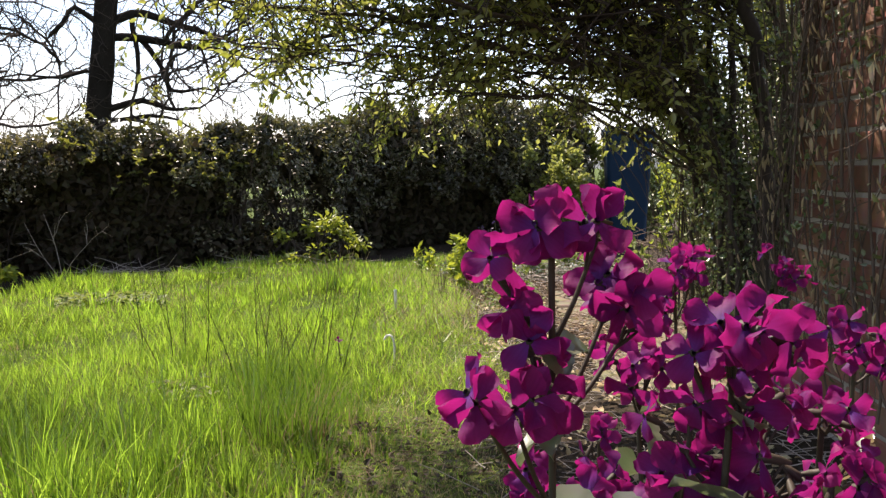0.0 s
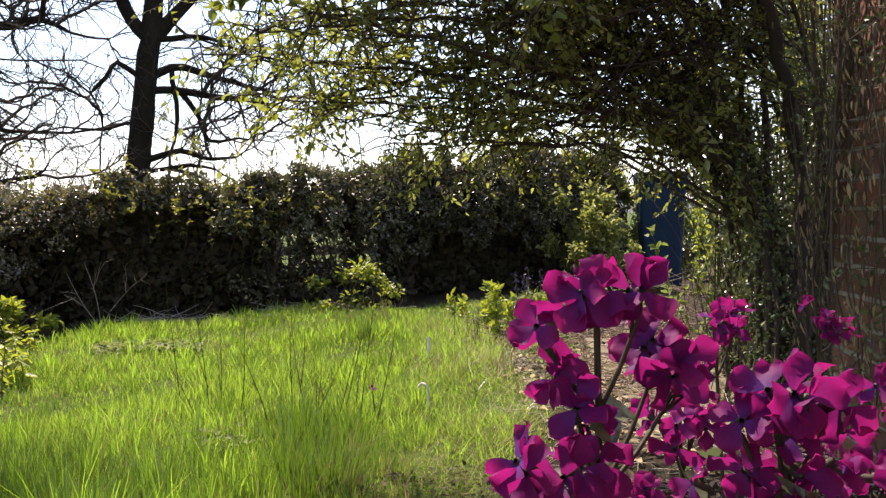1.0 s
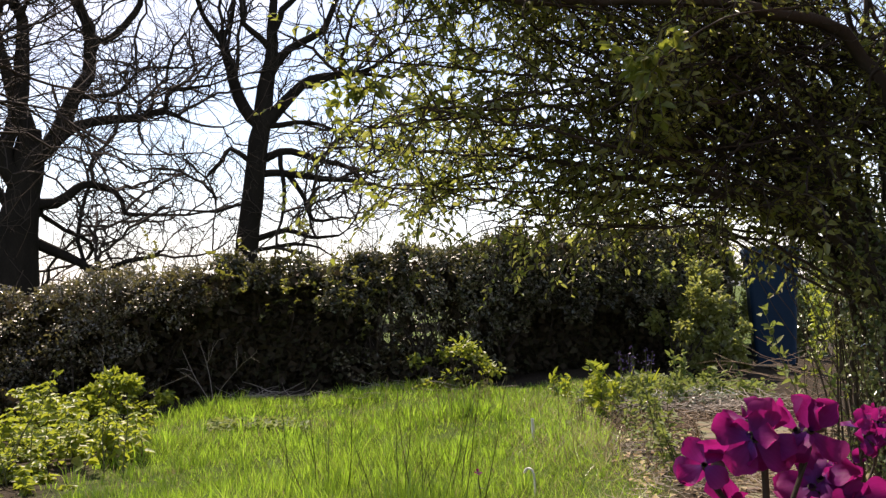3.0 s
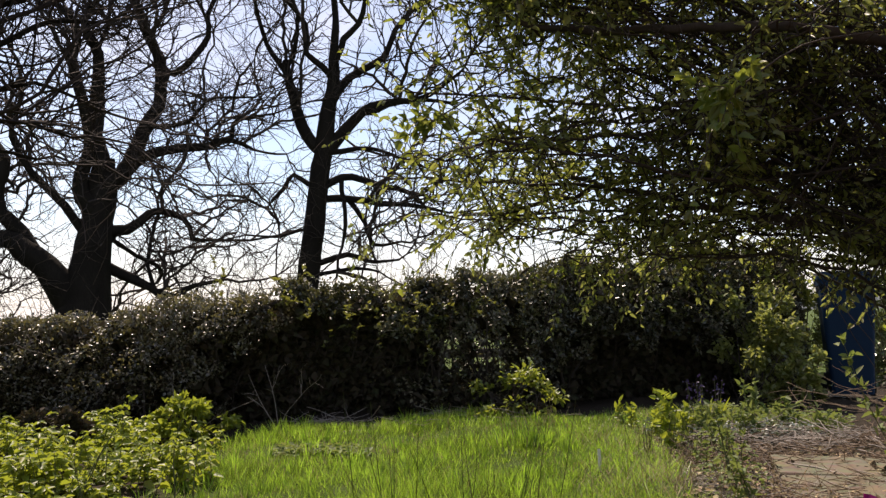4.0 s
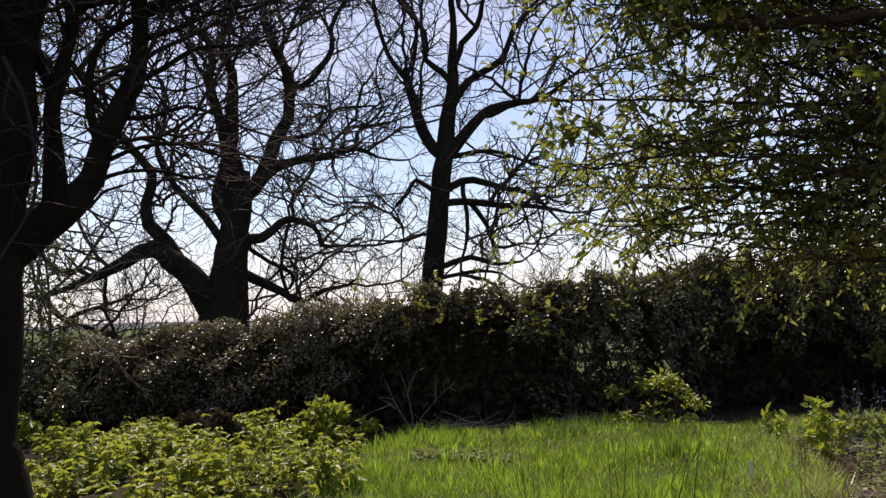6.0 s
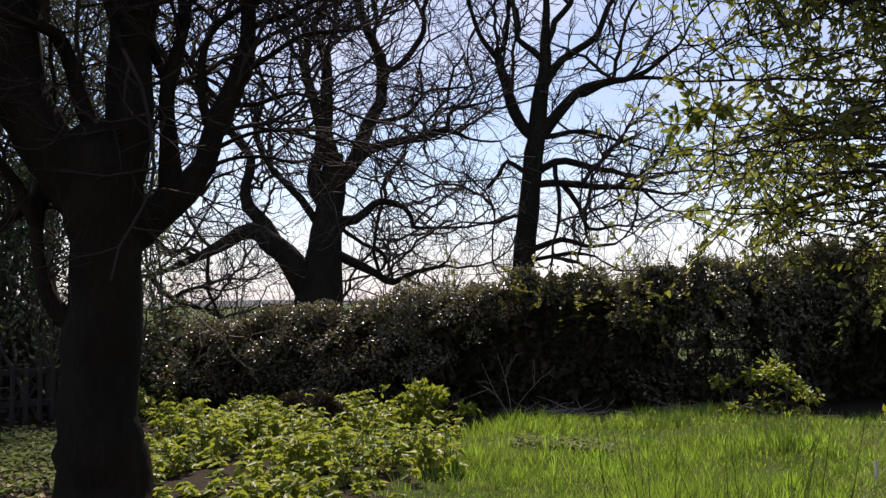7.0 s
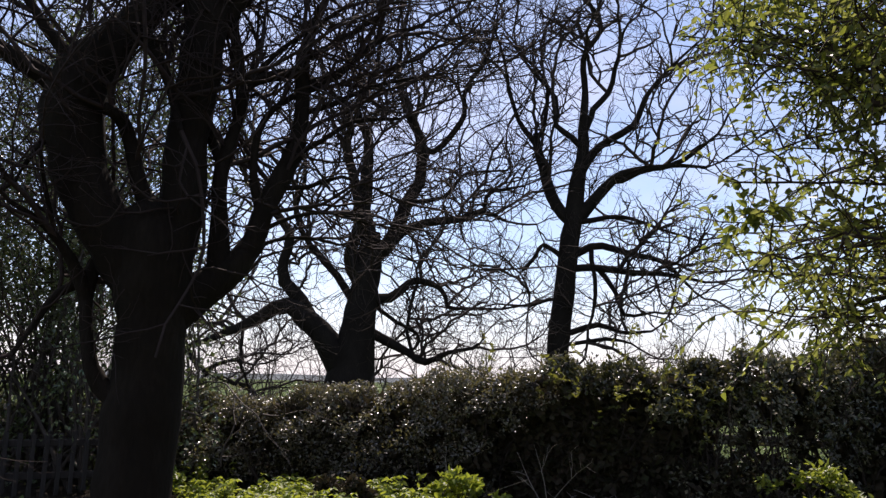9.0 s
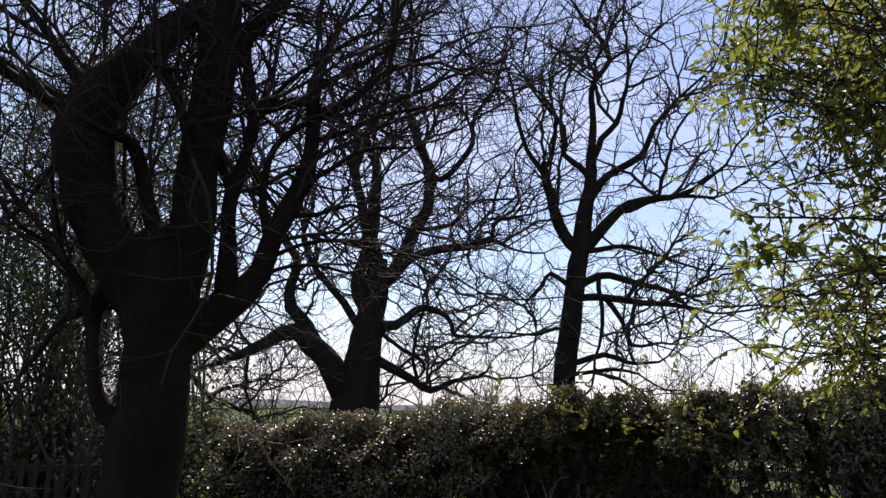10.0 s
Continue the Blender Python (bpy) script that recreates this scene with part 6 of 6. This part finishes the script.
def ground_cover(name, area, count, leaf, mat, label, category, seed, low=0.03):
    """Many small leaves lying close over a patch of ground."""
    global rng
    rng = np.random.default_rng(seed)
    cx, cy, rx, ry = area
    a, q = rng.uniform(0, 6.283, count), np.sqrt(rng.uniform(0, 1, count))
    x, y = cx + rx * q * np.cos(a), cy + ry * q * np.sin(a)
    z = ground_z(x, y) + rng.uniform(0.004, low, count)
    L = rng.uniform(0.5, 1.2, count) * leaf
    ax = rand_dirs(count)
    ax[:, 2] = np.abs(ax[:, 2]) * 0.4
    ob = part(name, leaves_mesh(name, np.stack([x, y, z], 1), ax, rand_dirs(count, 2.5), L, L * 0.7, broad=True), mat, None, label, kind="stuff")
    ob["category"] = category


ground_cover("ground_ivy", (0.6, 5.5, 0.55, 0.4), 1700, 0.035, M_WEED, "low pale-leaved ground ivy over the bed", "ivy", 151, 0.08)
ground_cover("ground_ivy", (0.28, 3.7, 0.14, 0.7), 300, 0.026, M_WEED, "small leafy weeds along the lawn's edge", "weeds", 152, 0.12)
ground_cover("lawn_weeds", (-1.75, 3.9, 0.3, 0.12), 500, 0.035, M_WEED, "flat patch of clover-like weeds in the lawn", "weeds", 153, 0.05)
ground_cover("lawn_weeds", (-4.2, 2.3, 1.2, 0.5), 3600, 0.035, M_WEED, "low leafy weeds under the near tree", "weeds", 154, 0.1)
ground_cover("fallen_leaves", (-4.0, 2.1, 1.1, 0.55), 400, 0.035, M_STRAW, "pale dead leaves lying under the near tree", "litter", 157, 0.05)
ground_cover("lawn_weeds", (-0.75, 2.25, 0.1, 0.1), 70, 0.026, M_WEED, "rosette of broad weeds in the lawn", "weeds", 155, 0.05)
ground_cover("fallen_leaves", (0.65, 4.4, 0.65, 0.7), 900, 0.03, M_INNER, "dark mouldering leaves over the slabs and soil", "litter", 158, 0.03)
ground_cover("ground_ivy", (0.4, 4.95, 0.5, 0.2), 900, 0.03, M_HONESTY_LEAF, "pale shining ground ivy beside the dead stalks", "ivy", 159, 0.09)
ground_cover("fallen_leaves", (-0.02, 1.75, 0.3, 0.45), 500, 0.02, M_INNER, "brown leaf crumbs in the worn part of the lawn", "litter", 160, 0.02)
ground_cover("fallen_leaves", (0.6, 3.2, 0.5, 1.6), 1300, 0.03, M_STRAW, "dry fallen leaves and chaff over the bed", "litter", 156, 0.02)


def litter(name, area, count, length, r, mat, label, seed, lift=0.03, kind="stuff"):
    """Dead stalks and twigs lying crisscross."""
    global rng
    rng = np.random.default_rng(seed)
    cx, cy, rx, ry = area
    t = Tubes()
    for _ in range(count):
        x, y = cx + rng.uniform(-rx, rx), cy + rng.uniform(-ry, ry)
        a = rng.uniform(0, 6.283)
        pts, _ = wander((x, y, float(ground_z(x, y)) + rng.uniform(0.003, lift)), (math.cos(a), math.sin(a), rng.normal(0, 0.12)), length * rng.uniform(0.4, 1.2), 0.12, 0, 4)
        pts[:, 2] = np.maximum(pts[:, 2], ground_z(pts[:, 0], pts[:, 1]) + 0.002)
        t.add(pts, np.linspace(r * rng.uniform(0.6, 1.3), r * 0.5, 5), 4)
    ob = part(name, t.mesh(name), mat, None, label, kind=kind)
    ob["category"] = "litter"


litter("dead_stalks", (0.8, 3.4, 0.45, 0.75), 900, 0.18, 0.0022, M_BROWNSTALK, "dead brown stalks and chaff over the slabs", 166)
litter("dead_stalks", (0.62, 4.6, 0.6, 0.65), 800, 0.26, 0.0028, M_BROWNSTALK, "dead pale stalks strewn over the slabs", 161)
litter("dead_stalks", (0.55, 2.6, 0.45, 1.2), 900, 0.14, 0.0016, M_DEADWOOD, "dry straw and stalks on the bed", 162)
litter("dead_stalks", (1.3, 5.5, 0.4, 0.5), 70, 0.45, 0.0024, M_BROWNSTALK, "heap of bleached twigs near the bin", 163, 0.25)
litter("dead_stalks", (-0.02, 1.75, 0.3, 0.45), 900, 0.045, 0.0009, M_BROWNSTALK, "dry thatch in the worn part of the lawn", 168, 0.02)
litter("dead_stalks", (0.55, 4.75, 0.5, 0.35), 420, 0.2, 0.0024, M_DEADWOOD, "bleached stalks heaped over the bed", 169, 0.09)
litter("dead_stick", (0.7, 3.85, 0.25, 0.15), 5, 0.55, 0.006, M_DEADWOOD, "pale dead sticks lying across the slabs", 167, 0.05)
litter("hedge_litter", (-2.0, 5.0, 0.45, 0.12), 90, 0.3, 0.0025, M_DEADWOOD, "thin dead twigs along the foot of the hedge", 164)
litter("hedge_litter", (-1.2, 5.55, 0.5, 0.2), 90, 0.3, 0.0025, M_DEADWOOD, "dry twigs on the soil under the hedge", 165)


def dead_branch(at, ends, label, seed):
    global rng
    rng = np.random.default_rng(seed)
    b = thing("dead_branch", (*at, float(ground_z(*at))), label, "branch")
    t = Tubes()
    for e in ends:
        line = curve_through([(0, 0, -0.01), np.array(e) * 0.5 + rng.normal(0, 0.02, 3), e], 0.05)
        t.add(line, np.linspace(0.0026, 0.001, len(line)), 4)
        for _ in range(2):
            k = int(rng.integers(len(line) // 3, len(line)))
            twigs_from(t, line[k], unit(np.array(e)) + rng.normal(0, 0.7, 3), 0.16, 0.0018, 1, 0.0)
    part("branchwork", t.mesh("dead_branch_twigs"), M_DEADWOOD, b)


dead_branch((-2.4, 4.72), [(-0.13, 0.05, 0.42), (0.2, 0.0, 0.27), (-0.24, 0.03, 0.36)], "bleached dead branch standing against the dark hedge", 171)
dead_branch((-2.95, 4.5), [(0.5, 0.02, 0.26), (-0.1, 0.0, 0.33)], "pale dead twigs leaning on the hedge", 172)


def build_markers():
    t = Tubes()
    t.add([(0, 0, -0.02), (0.002, 0, 0.05), (0.0, 0, 0.1)], [0.008, 0.008, 0.0075], 8)
    s = part("plant_marker", t.mesh("plant_marker"), M_WHITE, None, "short white plastic plant marker in the grass")
    s.location = (-0.273, 3.73, float(ground_z(-0.273, 3.73)))
    s["category"] = "marker"
    t = Tubes()
    t.add(curve_through([(0.012, 0, -0.02), (0.012, 0, 0.06), (0.004, 0, 0.1), (-0.014, 0, 0.105), (-0.024, 0, 0.09)], 0.012), 0.004, 6)
    s = part("plant_marker", t.mesh("plant_marker_bent"), M_WHITE, None, "bent white plastic stalk sticking out of the grass")
    s.location = (-0.2, 2.8, float(ground_z(-0.2, 2.8)))
    s["category"] = "marker"


build_markers()


def build_bluebells():
    global rng
    rng = np.random.default_rng(181)
    for x, y in ((0.2, 5.3), (0.27, 5.35), (0.33, 5.3)):
        z = float(ground_z(x, y))
        b = thing("bluebell", (x, y, z), "bluebell with nodding violet-blue bells in the bed", "flower", "bluebells by the hedge")
        t, P = Tubes(), []
        for _ in range(3):
            pts, _ = wander((rng.normal(0, 0.02), 0, -0.01), (rng.normal(0, 0.1), rng.normal(0, 0.1), 1), rng.uniform(0.26, 0.34), 0.04, 0, 6)
            t.add(pts, np.linspace(0.003, 0.0015, 7), 4)
            for q in pts[3:]:
                P += [q + rng.normal(0, 0.012, 3) for _ in range(3)]
        n = len(P)
        part("stems", t.mesh("bluebell_stems"), M_GREENSTEM, b)
        part("bells", leaves_mesh("bluebell_bells", P, rand_dirs(n, -1.0), rand_dirs(n), rng.uniform(0.014, 0.022, n), rng.uniform(0.01, 0.014, n), broad=True), M_BLUEBELL, b, kind="stuff")
        blade = leaves_mesh("bluebell_leaves", np.zeros((9, 3)), rand_dirs(9, 1.2), rand_dirs(9, 0.6), rng.uniform(0.15, 0.25, 9), np.full(9, 0.014), broad=True)
        part("leaves", blade, M_NETTLE, b)


build_bluebells()


# ---- the pieces: slabs and bricks ----
def build_slabs():
    global rng
    rng = np.random.default_rng(191)
    path = bevelled_box((0.86, 1.82, 0.03), (0.915, 3.29, -0.03))
    p = part("pavement", path, M_MORTAR, None, "short path of buff stone slabs, half buried in litter", kind="structure")
    p["category"] = "path"
    for i in range(1, 5):
        for j in range(2):
            bm = bevelled_box((0.41, 0.43, 0.05), (0, 0, 0), 0.008)
            ob = part("slab", bm, M_SLAB, p)
            ob.location = (0.7 + 0.43 * j + rng.normal(0, 0.008), 2.15 + 0.455 * i, 0.004 + rng.normal(0, 0.004))
            ob.rotation_euler = (rng.normal(0, 0.012), rng.normal(0, 0.012), rng.normal(0, 0.02))


build_slabs()
build_wall()
